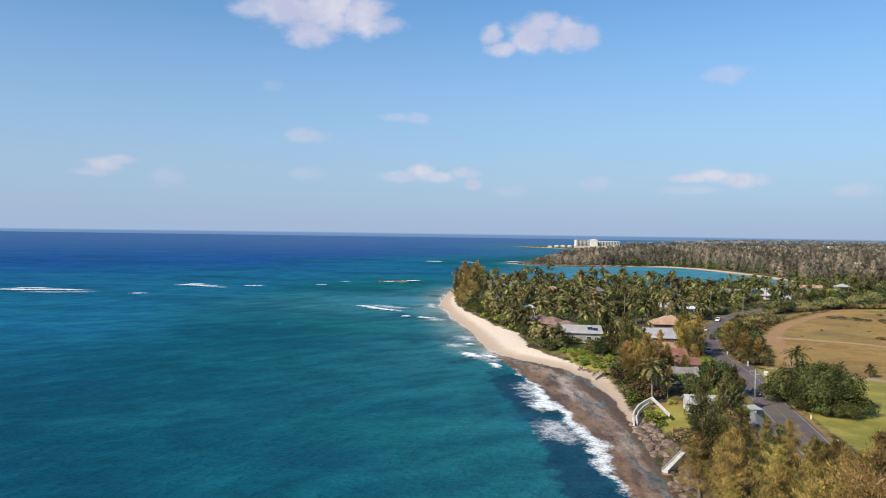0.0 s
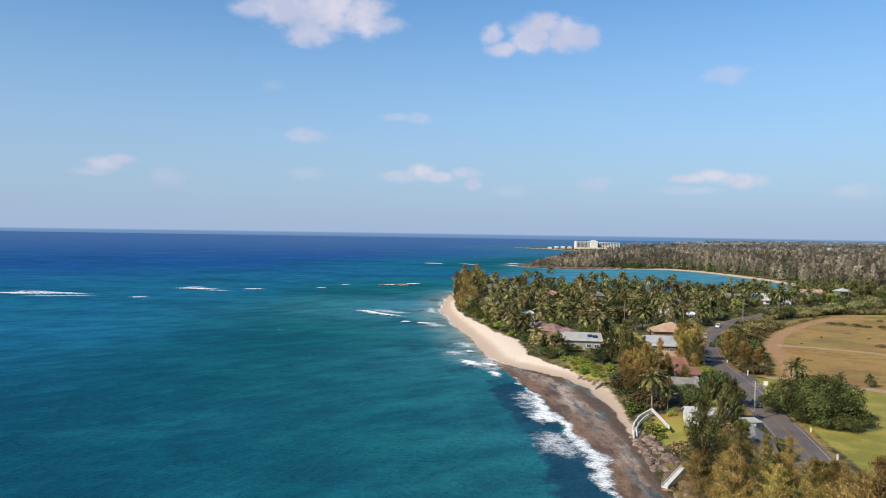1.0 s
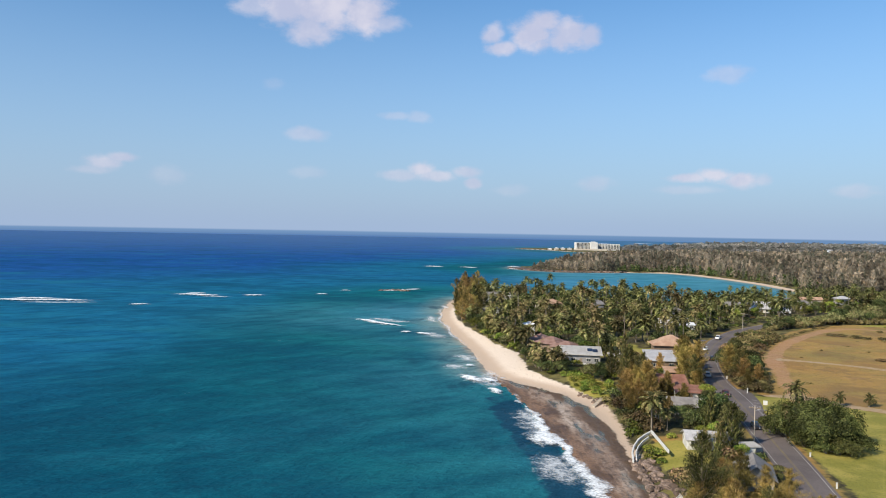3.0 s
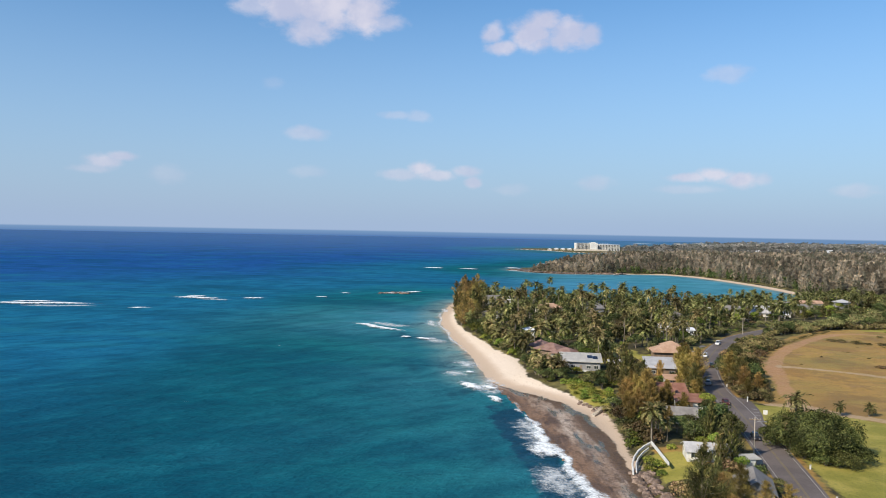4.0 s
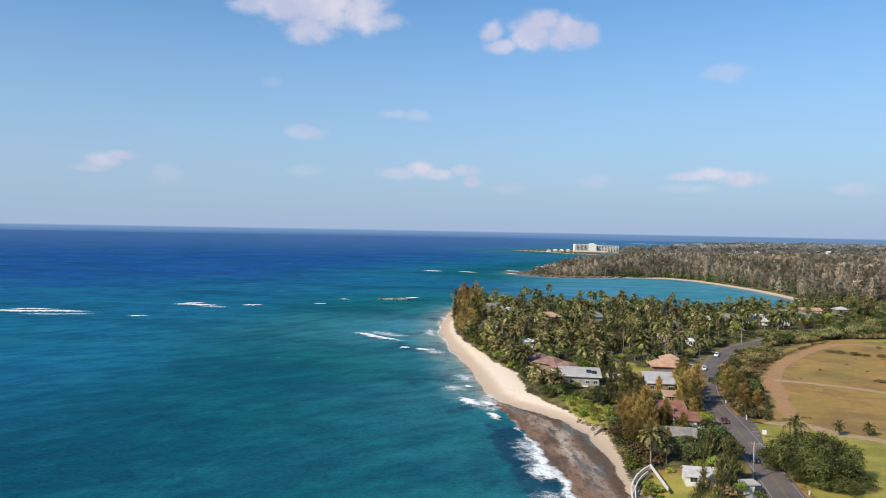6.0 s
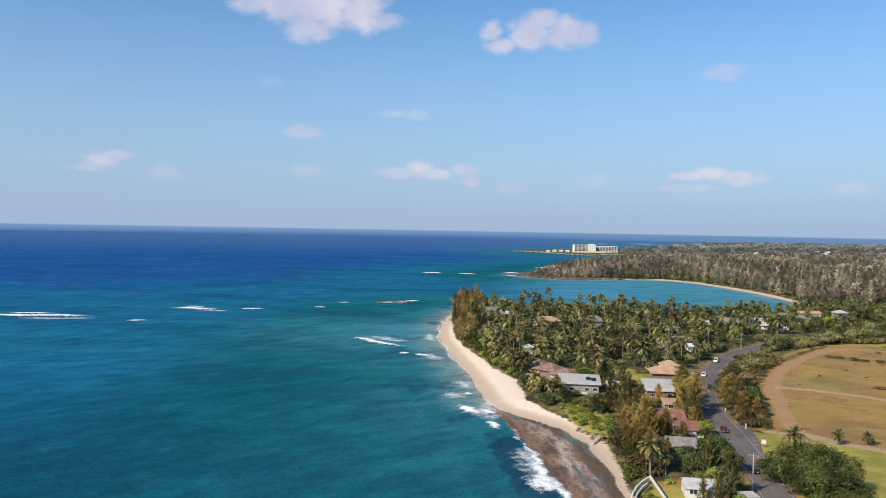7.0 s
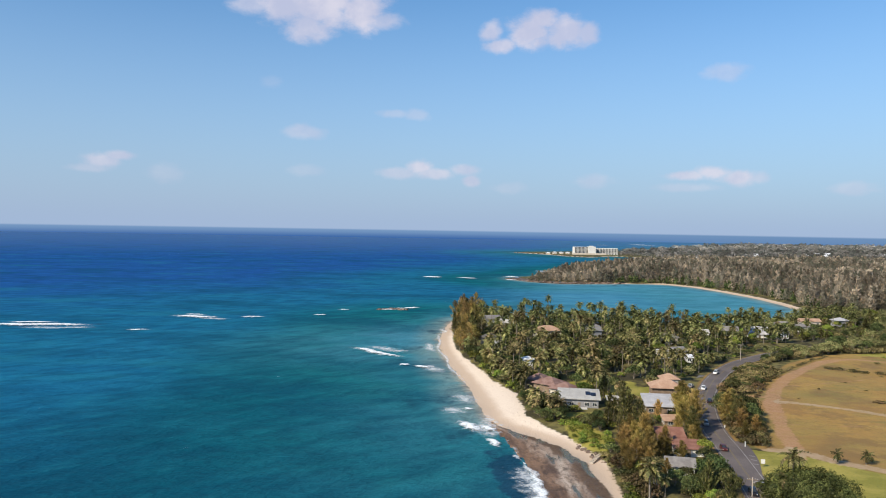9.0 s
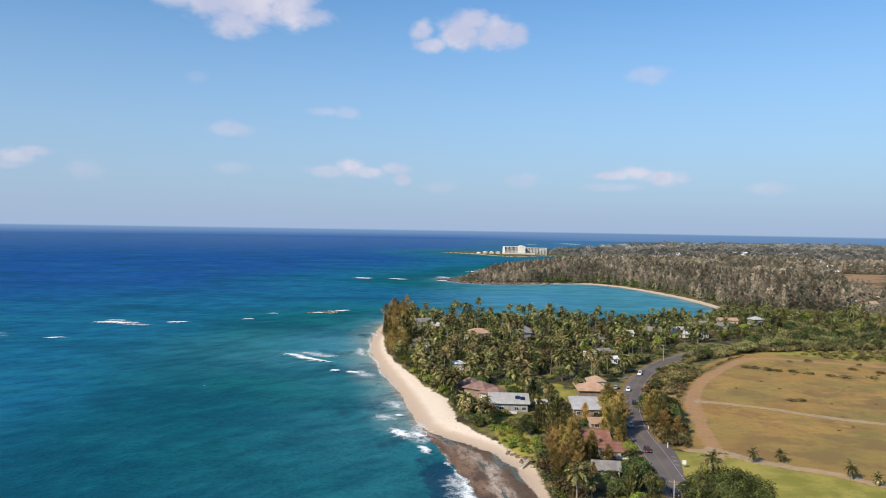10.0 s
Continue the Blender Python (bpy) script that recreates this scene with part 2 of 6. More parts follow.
M["asphalt"] = paint("asphalt", (0.120, 0.100, 0.096), (0.165, 0.139, 0.132), 0.09, 0.85, 0.2, grain=30.0)
M["old_asphalt"] = paint("old_asphalt", (0.15, 0.145, 0.145), (0.22, 0.21, 0.20), 0.15, 0.9, 0.2, grain=20.0)
M["car_white"] = paint("car_white", (0.78, 0.78, 0.78), (0.72, 0.72, 0.72), 0.3, 0.25, spec=0.5)
M["car_dark"] = paint("car_dark", (0.02, 0.02, 0.024), (0.03, 0.03, 0.034), 0.3, 0.25, spec=0.5)
M["car_silver"] = paint("car_silver", (0.42, 0.43, 0.45), (0.38, 0.39, 0.40), 0.3, 0.3, metal=0.5)
M["car_red"] = paint("car_red", (0.10, 0.02, 0.02), (0.08, 0.02, 0.02), 0.3, 0.3, spec=0.5)
M["lamp_red"] = paint("lamp_red", (0.35, 0.02, 0.02), (0.28, 0.02, 0.02), 2.0, 0.3)

# ---------------------------------------------------------------- plan of land and water
# across the shore at distance y: edge of the surf, edge of the dry sand, edge of the plants
SHORE = np.array([
    (-4000, 20, 30, 36), (0, 27, 36, 42), (90, 31, 39, 45), (125, 32.5, 41, 45.5), (150, 32.5, 43.5, 48.5), (165, 33, 45, 47.5),
    (185, 31, 45.5, 48), (205, 28.5, 45.5, 49.5), (220, 27.3, 45.3, 50.5), (233, 26, 44.5, 50), (245, 24, 40, 46),
    (255, 22.5, 34, 43), (262, 21, 29, 40.5), (270, 19, 23, 36), (280, 17.6, 18.2, 32.5), (297, 16.6, 16.7, 31.5), (315, 15.2, 15.2, 31.5),
    (345, 11.6, 11.6, 24), (377, 7.2, 7.2, 19), (420, 2.0, 2.0, 11), (450, -0.4, -0.4, 8.5), (485, -0.7, -0.7, 8), (540, 3.5, 3.5, 8), (575, 8, 8, 12),
])


def surf_x(y):
    return np.interp(y, SHORE[:, 0], SHORE[:, 1])


def sand_x(y):
    return np.interp(y, SHORE[:, 0], SHORE[:, 2])


def plant_x(y):
    return np.interp(y, SHORE[:, 0], SHORE[:, 3])


NORTH_SHORE = [(14, 592), (27, 604), (60, 596), (130, 572), (200, 568), (262, 605), (316, 655), (331, 690), (338, 750), (340, 815), (334, 888),
               (322, 962), (298, 1006), (262, 1014), (227, 1000), (196, 995), (157, 990), (122, 1014), (95, 1062), (100, 1094), (146, 1135),
               (215, 1290), (275, 1392), (345, 1510), (435, 1676), (590, 1715), (572, 1930), (511, 1984), (462, 2045), (382, 1943), (332, 2001),
               (290, 2150), (215, 2216), (232, 2262), (400, 2390), (600, 2480), (900, 2960), (1400, 3760), (2500, 4000), (4300, 3700), (6000, 3000)]
LAND = np.array([(x, y) for x, y in zip(SHORE[:, 2], SHORE[:, 0])] + NORTH_SHORE + [(6000, -4000)], float)


def inside(poly, X, Y):
    poly = np.asarray(poly, float)
    r = np.zeros(X.shape, bool)
    j = len(poly) - 1
    for i in range(len(poly)):
        (xi, yi), (xj, yj) = poly[i], poly[j]
        if yi != yj:
            r ^= ((yi > Y) != (yj > Y)) & (X < (xj - xi) * (Y - yi) / (yj - yi) + xi)
        j = i
    return r


def line_distance(line, X, Y, closed=False):
    line = np.asarray(line, float)
    best = np.full(X.shape, 1e18)
    n = len(line)
    for i in range(n if closed else n - 1):
        a, b = line[i], line[(i + 1) % n]
        d = b - a
        t = np.clip(((X - a[0]) * d[0] + (Y - a[1]) * d[1]) / max(d @ d, 1e-9), 0, 1)
        best = np.minimum(best, (X - a[0] - t * d[0]) ** 2 + (Y - a[1] - t * d[1]) ** 2)
    return np.sqrt(best)


def hash_noise(X, Y, s, seed=0):
    """Smooth value noise on a lattice of s metres, 0 to 1."""
    x, y = X / s + seed * 17.3, Y / s - seed * 9.1
    xi, yi = np.floor(x), np.floor(y)
    fx, fy = x - xi, y - yi
    fx, fy = fx * fx * (3 - 2 * fx), fy * fy * (3 - 2 * fy)

    def h(a, b):
        v = np.sin(a * 127.1 + b * 311.7 + seed * 74.7) * 43758.5453
        return v - np.floor(v)
    return (h(xi, yi) * (1 - fx) + h(xi + 1, yi) * fx) * (1 - fy) + (h(xi, yi + 1) * (1 - fx) + h(xi + 1, yi + 1) * fx) * fy


def step(a, b, v):
    t = np.clip((v - a) / (b - a), 0, 1)
    return t * t * (3 - 2 * t)


ROAD = [(90, -1400), (62, -300), (52, -60), (53, 10), (58, 70), (66, 110), (72.6, 142), (77.2, 163), (82.4, 189), (86.8, 211), (91.2, 237), (94.2, 258), (100, 282),
        (109, 310), (121, 337), (133, 360), (150, 386.5), (168, 407), (194, 431), (230, 455), (292, 478), (400, 500), (600, 520)]
ROAD_HALF = 4.3


def smooth_line(pts, per=8):
    p = [Vector((*q, 0)) for q in pts]
    out = []
    for i in range(len(p) - 1):
        a, b, c, d = p[max(i - 1, 0)], p[i], p[i + 1], p[min(i + 2, len(p) - 1)]
        for k in range(per):
            t = k / per
            out.append(0.5 * ((2 * b) + (c - a) * t + (2 * a - 5 * b + 4 * c - d) * t * t + (3 * b - a - 3 * c + d) * t ** 3))
    out.append(p[-1])
    return [(v.x, v.y) for v in out]


ROAD_LINE = smooth_line(ROAD)
TRACKS = [  # dirt tracks: line, half width
    (smooth_line([(103, 238), (110, 236.5), (114.5, 233.5), (119, 226), (127.6, 218.4), (138, 209.5), (146, 200), (175, 178), (220, 148)]), 2.1),
    (smooth_line([(109, 229), (112.5, 238), (117.5, 256), (123, 273), (131.5, 298), (141.5, 320), (157.5, 346), (176, 370), (199, 395), (213, 406), (226, 408), (240, 398.5), (258, 388), (310, 362)]), 2.7),
    (smooth_line([(138.5, 303), (149.7, 297.5), (163, 287.6), (174, 277.5), (190, 266.5), (230, 243), (270, 220)]), 2.1),
    (smooth_line([(129, 314), (138, 309)]), 2.0),
    (smooth_line([(152, 338), (160, 336), (178, 344), (200, 352)]), 0.5),
    (smooth_line([(124, 268), (165, 262), (205, 236), (250, 215)]), 0.3),
]
FIELD = [(100, 244), (104, 262), (116, 296), (126, 308), (130, 318), (150, 352), (182, 394), (208, 418), (232, 428), (262, 430), (330, 436), (420, 420), (420, 120), (150, 120), (115, 190)]
LAWN = [(96, 238), (110, 234), (116, 226), (126, 215.5), (136, 207), (146, 197), (180, 172), (230, 140), (260, 60), (70, 60), (82, 150), (88, 190)]
FARMS = [[(651, 1050), (822, 1268), (905, 1240), (750, 1040)], [(550, 845), (662, 1002), (712, 1008), (607, 850)]]
LAWNS = [[(232, 424), (262, 406), (330, 372), (420, 340), (420, 426), (330, 436), (250, 432)], [(50, 312), (66, 308), (82, 314), (88, 340), (74, 348), (54, 338)], [(44, 246), (53, 236), (57, 250), (50, 272), (44, 268)], [(50, 168), (62, 168), (62, 186), (52, 188)],
         [(75, 300), (96, 300), (96, 330), (75, 330)], [(46, 272), (62, 270), (62, 284), (46, 284)]]


def land_height(X, Y):
    X, Y = np.asarray(X, float), np.asarray(Y, float)
    d = line_distance(LAND, X, Y, True)
    d = np.where(inside(LAND, X, Y), d, -d)
    z = np.where(d < 0, np.maximum(-5.0, d * 0.07), 0.05 * np.minimum(d, 8) + 2.2 * step(1, 17, d) + 1.0 * step(15, 120, d))
    reef = (X > surf_x(Y) - 1) & (X <= sand_x(Y) + 1) & (Y < 282)
    rz = 0.10 + 0.16 * hash_noise(X, Y, 2.6, 1) + 0.12 * hash_noise(X, Y, 0.9, 2) - 0.35 * step(1.5, -1, X - surf_x(Y))
    z = np.where(reef & (d < 1.5), np.maximum(z, rz), z)
    z = z + np.where(d > 12, 0.25 * (hash_noise(X, Y, 9, 3) - 0.5), 0) + np.where((d > 0) & (d < 14), 0.12 * (hash_noise(X, Y, 3.2, 4) - 0.5), 0)
    road = line_distance(ROAD_LINE, X, Y)
    z = z + (3.1 - z) * step(14, 5.5, road) * (d > 6)
    return z


def graded(lo, hi, stepsize, far_lo, far_hi, grow=1.22):
    a = list(np.arange(lo, hi + 1e-6, stepsize))
    s, v = stepsize, a[-1]
    while v < far_hi:
        s *= grow
        v += s
        a.append(min(v, far_hi))
    s, v, b = stepsize, a[0], []
    while v > far_lo:
        s *= grow
        v -= s
        b.append(max(v, far_lo))
    return np.array(b[::-1] + a)


def sheet(name, xs, ys, zf, mat, attrs=()):
    X, Y = np.meshgrid(xs, ys)
    Z = zf(X, Y)
    nx, ny = len(xs), len(ys)
    i = np.arange(nx * ny).reshape(ny, nx)
    f = np.stack([i[:-1, :-1], i[:-1, 1:], i[1:, 1:], i[1:, :-1]], -1).reshape(-1, 4)
    me = bpy.data.meshes.new(name)
    me.vertices.add(nx * ny)
    me.vertices.foreach_set("co", np.stack([X, Y, Z], -1).astype(np.float32).ravel())
    me.loops.add(f.size)
    me.loops.foreach_set("vertex_index", f.astype(np.int32).ravel())
    me.polygons.add(len(f))
    me.polygons.foreach_set("loop_start", np.arange(0, f.size, 4, dtype=np.int32))
    me.polygons.foreach_set("use_smooth", np.ones(len(f), bool))
    me.update(calc_edges=True)
    for key, fn in attrs:
        at = me.attributes.new(key, "FLOAT", "POINT")
        at.data.foreach_set("value", fn(X, Y).astype(np.float32).ravel())
    me.materials.append(mat)
    return new(name, me)


def signed(X, Y):
    d = line_distance(LAND, X, Y, True)
    return np.where(inside(LAND, X, Y), d, -d)


def soft(d, w=2.2):
    """A zone's edge: 0.5 on the line, rising over w metres to either side."""
    return np.clip(0.5 + d / (2 * w), 0, 1)


def zone_of(poly, X, Y, w=2.2):
    d = line_distance(poly, X, Y, True)
    return soft(np.where(inside(poly, X, Y), d, -d), w)


def a_sand(X, Y):
    near = step(168, 182, Y) * np.minimum(soft(plant_x(Y) + 1.6 * (hash_noise(X, Y, 7, 11) - .5) - X), soft(X - sand_x(Y) + 1.5)) * (Y < 600)
    d = signed(X, Y)
    bay = soft(6.5 - d, 3.0) * ((d > -3) & (Y > 640) & (Y < 1016) & (X > 225))
    second = soft(4.0 - d, 3.0) * ((d > -3) & (Y > 1700) & (Y < 2250))
    return np.maximum(near, np.maximum(bay, second))


def a_reef(X, Y):
    low = soft(sand_x(Y) + 2.5 * (hash_noise(X, Y, 6, 12) - .5) - X, 1.2) * step(284, 276, Y)
    pt = (np.abs(signed(X, Y)) < 14) & (Y > 960) & (Y < 1150) & (X < 225)
    return np.maximum(low, pt.astype(float))


YARD = [(53.5, 168), (66, 166), (66, 192), (54, 192)]


def a_field(X, Y):
    verge = 0.62 * soft(6.4 - line_distance(ROAD_LINE, X, Y), 1.2)
    return np.maximum(np.maximum(zone_of(FIELD, X, Y), verge), zone_of(YARD, X, Y))


def a_across(X, Y):
    """Over the reef flat: 0 at the surf, 1 at the dry sand."""
    return np.clip((X - surf_x(Y)) / np.maximum(sand_x(Y) - surf_x(Y), 0.5), 0, 1)


def a_lawn(X, Y):
    r = zone_of(LAWN, X, Y)
    for q in LAWNS:
        r = np.maximum(r, zone_of(q, X, Y))
    return r


def a_dirt(X, Y):
    r = np.zeros(X.shape)
    for line, half in TRACKS:
        wide = half * (0.7 + 0.6 * hash_noise(X, Y, 11, 13))
        r = np.maximum(r, soft(wide - line_distance(line, X, Y), 1.8))
    return np.maximum(r, inside(FARMS[0], X, Y) * 0.75 + inside(FARMS[1], X, Y) * 0.95)


def a_pale(X, Y):
    return np.maximum(soft(4.5 - line_distance(TRACKS[0][0], X, Y), 2.0), soft(4.5 - line_distance(TRACKS[2][0], X, Y), 2.0))


def ground_material():
    m, nt, b, out = material("ground")
    pos = nt.add("ShaderNodeNewGeometry").outputs["Position"]

    def at(name):
        return nt.add("ShaderNodeAttribute", attribute_name=name).outputs["Fac"]
    wob = nt.math("MULTIPLY_ADD", nt.noise(pos, 0.6, 5.0), 0.8, -0.4)

    def zone(name):
        return nt.ramp(nt.math("ADD", at(name), wob), 0.36, 0.64)
    big, mid, fine = nt.noise(pos, 0.02, 4.0), nt.noise(pos, 0.12, 4.0), nt.noise(pos, 1.6, 5.0)
    # undergrowth of the groves
    col = nt.mix(nt.ramp(mid, 0.42, 0.62), (0.030, 0.028, 0.010), (0.17, 0.15, 0.045))
    col = nt.mix(nt.ramp(fine, 0.4, 0.7, 0, 0.5), col, (0.12, 0.09, 0.05))
    # dry golden grass
    g = nt.mix(nt.ramp(mid, 0.35, 0.7), (0.325, 0.195, 0.052), (0.385, 0.24, 0.064))
    g = nt.mix(nt.ramp(big, 0.42, 0.60), g, (0.255, 0.185, 0.052))
    streak = nt.noise(nt.vec("MULTIPLY", pos, (0.05, 0.35, 1.0)), 1.0, 4.0)
    g = nt.mix(nt.ramp(streak, 0.44, 0.68, 0, 0.55), g, (0.29, 0.165, 0.06))
    patchy = nt.noise(pos, 0.055, 6.0, 0.65)
    g = nt.mix(nt.ramp(patchy, 0.47, 0.60, 0, 0.8), g, (0.19, 0.115, 0.045))
    mown = nt.noise(nt.vec("MULTIPLY", nt.vec("ADD", pos, (31.0, 77.0, 0.0)), (0.8, 1.6, 1.0)), 0.028, 6.0, 0.7)
    g = nt.mix(nt.ramp(mown, 0.50, 0.66, 0, 0.75), g, (0.175, 0.150, 0.045))
    g = nt.mix(nt.ramp(patchy, 0.46, 0.34, 0, 0.6), g, (0.30, 0.205, 0.060))
    tuft = nt.noise(pos, 0.45, 5.0, 0.7)
    g = nt.mix(nt.ramp(tuft, 0.50, 0.66, 0, 0.6), g, (0.20, 0.135, 0.045))
    rust = nt.noise(nt.vec("ADD", pos, (12.0, 55.0, 0.0)), 0.018, 5.0, 0.6)
    g = nt.mix(nt.ramp(rust, 0.50, 0.64, 0, 0.4), g, (0.34, 0.18, 0.05))
    g = nt.mix(nt.ramp(fine, 0.55, 0.75, 0, 0.5), g, (0.17, 0.115, 0.04))
    col = nt.mix(zone("field"), col, g)
    lw = nt.mix(nt.ramp(mid, 0.35, 0.65), (0.205, 0.192, 0.033), (0.325, 0.275, 0.062))
    lw = nt.mix(nt.ramp(fine, 0.5, 0.75, 0, 0.5), lw, (0.09, 0.11, 0.025))
    col = nt.mix(zone("lawn"), col, lw)
    dt = nt.mix(nt.ramp(fine, 0.3, 0.7), (0.33, 0.178, 0.092), (0.43, 0.25, 0.145))
    dt = nt.mix(zone("pale"), dt, (0.40, 0.295, 0.195))
    col = nt.mix(nt.math("MULTIPLY", zone("dirt"), nt.ramp(nt.noise(pos, 0.3, 5.0, 0.6), 0.35, 0.65, 0.5, 0.85)), col, dt)
    # sand: pale and dry above, darker where the sea wets it
    sepz = nt.add("ShaderNodeSeparateXYZ")
    nt.link(pos, sepz.inputs[0])
    hz = nt.math("ADD", sepz.outputs[2], nt.math("MULTIPLY_ADD", mid, 0.5, -0.25))
    wet = nt.ramp(hz, 0.40, 1.35, 1.0, 0.0)
    sd = nt.mix(nt.ramp(fine, 0.3, 0.7), (0.62, 0.51, 0.41), (0.73, 0.62, 0.51))
    debris = nt.ramp(nt.noise(nt.vec("MULTIPLY", pos, (1.0, 0.25, 1.0)), 1.1, 5.0), 0.62, 0.72, 0, 0.5)
    sd = nt.mix(debris, sd, (0.33, 0.22, 0.14))
    sd = nt.mix(wet, sd, (0.50, 0.385, 0.29))
    col = nt.mix(zone("sand"), col, sd)
    # reef flat: brown weed, paler rock, pools
    stretched = nt.vec("MULTIPLY", pos, (1.0, 0.24, 1.0))
    rn = nt.noise(stretched, 0.22, 5.0, 0.6)
    ac = nt.math("ADD", at("across"), nt.math("MULTIPLY_ADD", rn, 0.7, -0.35))
    rf = nt.mix(nt.ramp(rn, 0.36, 0.58), (0.105, 0.062, 0.036), (0.235, 0.140, 0.080))
    band = nt.math("MULTIPLY", nt.ramp(ac, 0.30, 0.48), nt.ramp(ac, 0.62, 0.85, 1.0, 0.0))
    pale = nt.ramp(nt.noise(nt.vec("ADD", stretched, (60.0, 10.0, 0.0)), 0.16, 5.0, 0.6), 0.42, 0.62)
    rf = nt.mix(nt.math("MULTIPLY", band, nt.math("MULTIPLY_ADD", pale, 0.8, 0.2)), rf, (0.48, 0.385, 0.305))
    inner = nt.ramp(ac, 0.66, 0.85)
    rf = nt.mix(nt.math("MULTIPLY", inner, 0.8), rf, (0.100, 0.064, 0.034))
    pool = nt.math("MULTIPLY", nt.ramp(nt.noise(nt.vec("ADD", stretched, (9.0, 70.0, 0.0)), 0.20, 4.0, 0.55), 0.50, 0.60), nt.ramp(ac, 0.35, 0.6))
    rf = nt.mix(pool, rf, (0.10, 0.105, 0.075))
    blotch = nt.noise(nt.vec("MULTIPLY", pos, (1.0, 0.45, 1.0)), 0.5, 5.0, 0.7)
    rf = nt.mix(nt.ramp(blotch, 0.50, 0.62, 0, 0.6), rf, (0.060, 0.036, 0.02))
    rf = nt.mix(nt.ramp(fine, 0.45, 0.7, 0, 0.55), rf, (0.055, 0.034, 0.02))
    rz = zone("reef")
    col = nt.mix(rz, col, rf)
    nt.link(col, b.inputs["Base Color"])
    shine = nt.math("MULTIPLY", rz, nt.math("MULTIPLY_ADD", pool, 0.45, 0.38))
    nt.link(nt.math("SUBTRACT", 0.92, shine), b.inputs["Roughness"])
    b.inputs["Specular IOR Level"].default_value = 0.3
    bp = nt.add("ShaderNodeBump")
    bp.inputs["Strength"].default_value, bp.inputs["Distance"].default_value = 0.6, 0.35
    nt.link(fine, bp.inputs["Height"])
    nt.link(bp.outputs[0], b.inputs["Normal"])
    return m


def steps(lo, fine, out):
    """Lattice lines: fine steps, then coarser ones towards the distance."""
    a = [lo]
    for end, s in fine:
        while a[-1] < end:
            a.append(a[-1] + s)
    s = fine[-1][1]
    while a[-1] < out[1]:
        s *= 1.25
        a.append(min(a[-1] + s, out[1]))
    s, b = 2.0, [lo]
    while b[-1] > out[0]:
        s *= 1.3
        b.append(max(b[-1] - s, out[0]))
    return np.array(b[:0:-1] + a)


gx = steps(-6, ((110, 1.8), (205, 2.1), (262, 2.6), (360, 4.5), (640, 12)), (-3600, 4300))
gy = steps(88, ((330, 1.8), (440, 2.4), (620, 3.4), (1110, 5.0), (2300, 12)), (-1500, 4750))
GZ = land_height(*np.meshgrid(gx, gy))


def ground_z(x, y):
    i = min(max(int(np.searchsorted(gx, x)) - 1, 0), len(gx) - 2)
    j = min(max(int(np.searchsorted(gy, y)) - 1, 0), len(gy) - 2)
    u, v = (x - gx[i]) / (gx[i + 1] - gx[i]), (y - gy[j]) / (gy[j + 1] - gy[j])
    return float((GZ[j, i] * (1 - u) + GZ[j, i + 1] * u) * (1 - v) + (GZ[j + 1, i] * (1 - u) + GZ[j + 1, i + 1] * u) * v)


ground = tagged(sheet("ground", gx, gy, land_height, ground_material(),
                      [("sand", a_sand), ("reef", a_reef), ("field", a_field), ("lawn", a_lawn), ("dirt", a_dirt), ("pale", a_pale), ("across", a_across)]),
                "coastal land with pale beach, brown reef flat and golden field", "ground", kind="structure")


def a_deep(X, Y):
    """0 in the shallows, 1 over deep water."""
    shelf = 540 + 0.40 * X + 90 * (hash_noise(X, Y, 140, 5) - 0.5)
    d = -signed(X, Y)
    inner = 0.28 * step(-420, -60, Y - shelf) * step(40, 200, d)
    outer = 0.72 * step(-200, 950, Y - shelf) * step(20, 420, d) * (0.34 + 0.66 * step(-150, 620, 0.16 * Y - X))
    return np.clip(inner + outer, 0, 1)


def a_rim(X, Y):
    """The weedy ledge that drops from the reef edge."""
    d = surf_x(Y) - X
    a = step(-2, 2, d) * step(17, 7, d) * step(262, 225, Y)
    b = 0.35 * step(0, 6, d) * step(26, 12, d) * step(255, 290, Y) * step(365, 320, Y)
    return np.maximum(a, b)


def a_west(X, Y):
    return step(70, -150, X + 0.25 * (Y - 150)) * step(520, 220, Y)


def a_shallow(X, Y):
    d = -signed(X, Y)
    bay = zone_of([(35, 604), (400, 640), (420, 815), (400, 1000), (262, 1080), (150, 1060), (95, 900)], X, Y, 60)
    s = step(70, 0, d) * 0.22 + bay * (0.75 + 0.25 * step(120, 0, d))
    s += 0.55 * np.exp(-(((X + 30) / 80) ** 2 + ((Y - 470) / 75) ** 2)) + 0.12 * np.exp(-(((X + 10) / 40) ** 2 + ((Y - 260) / 110) ** 2))
    return np.clip(s, 0, 1)


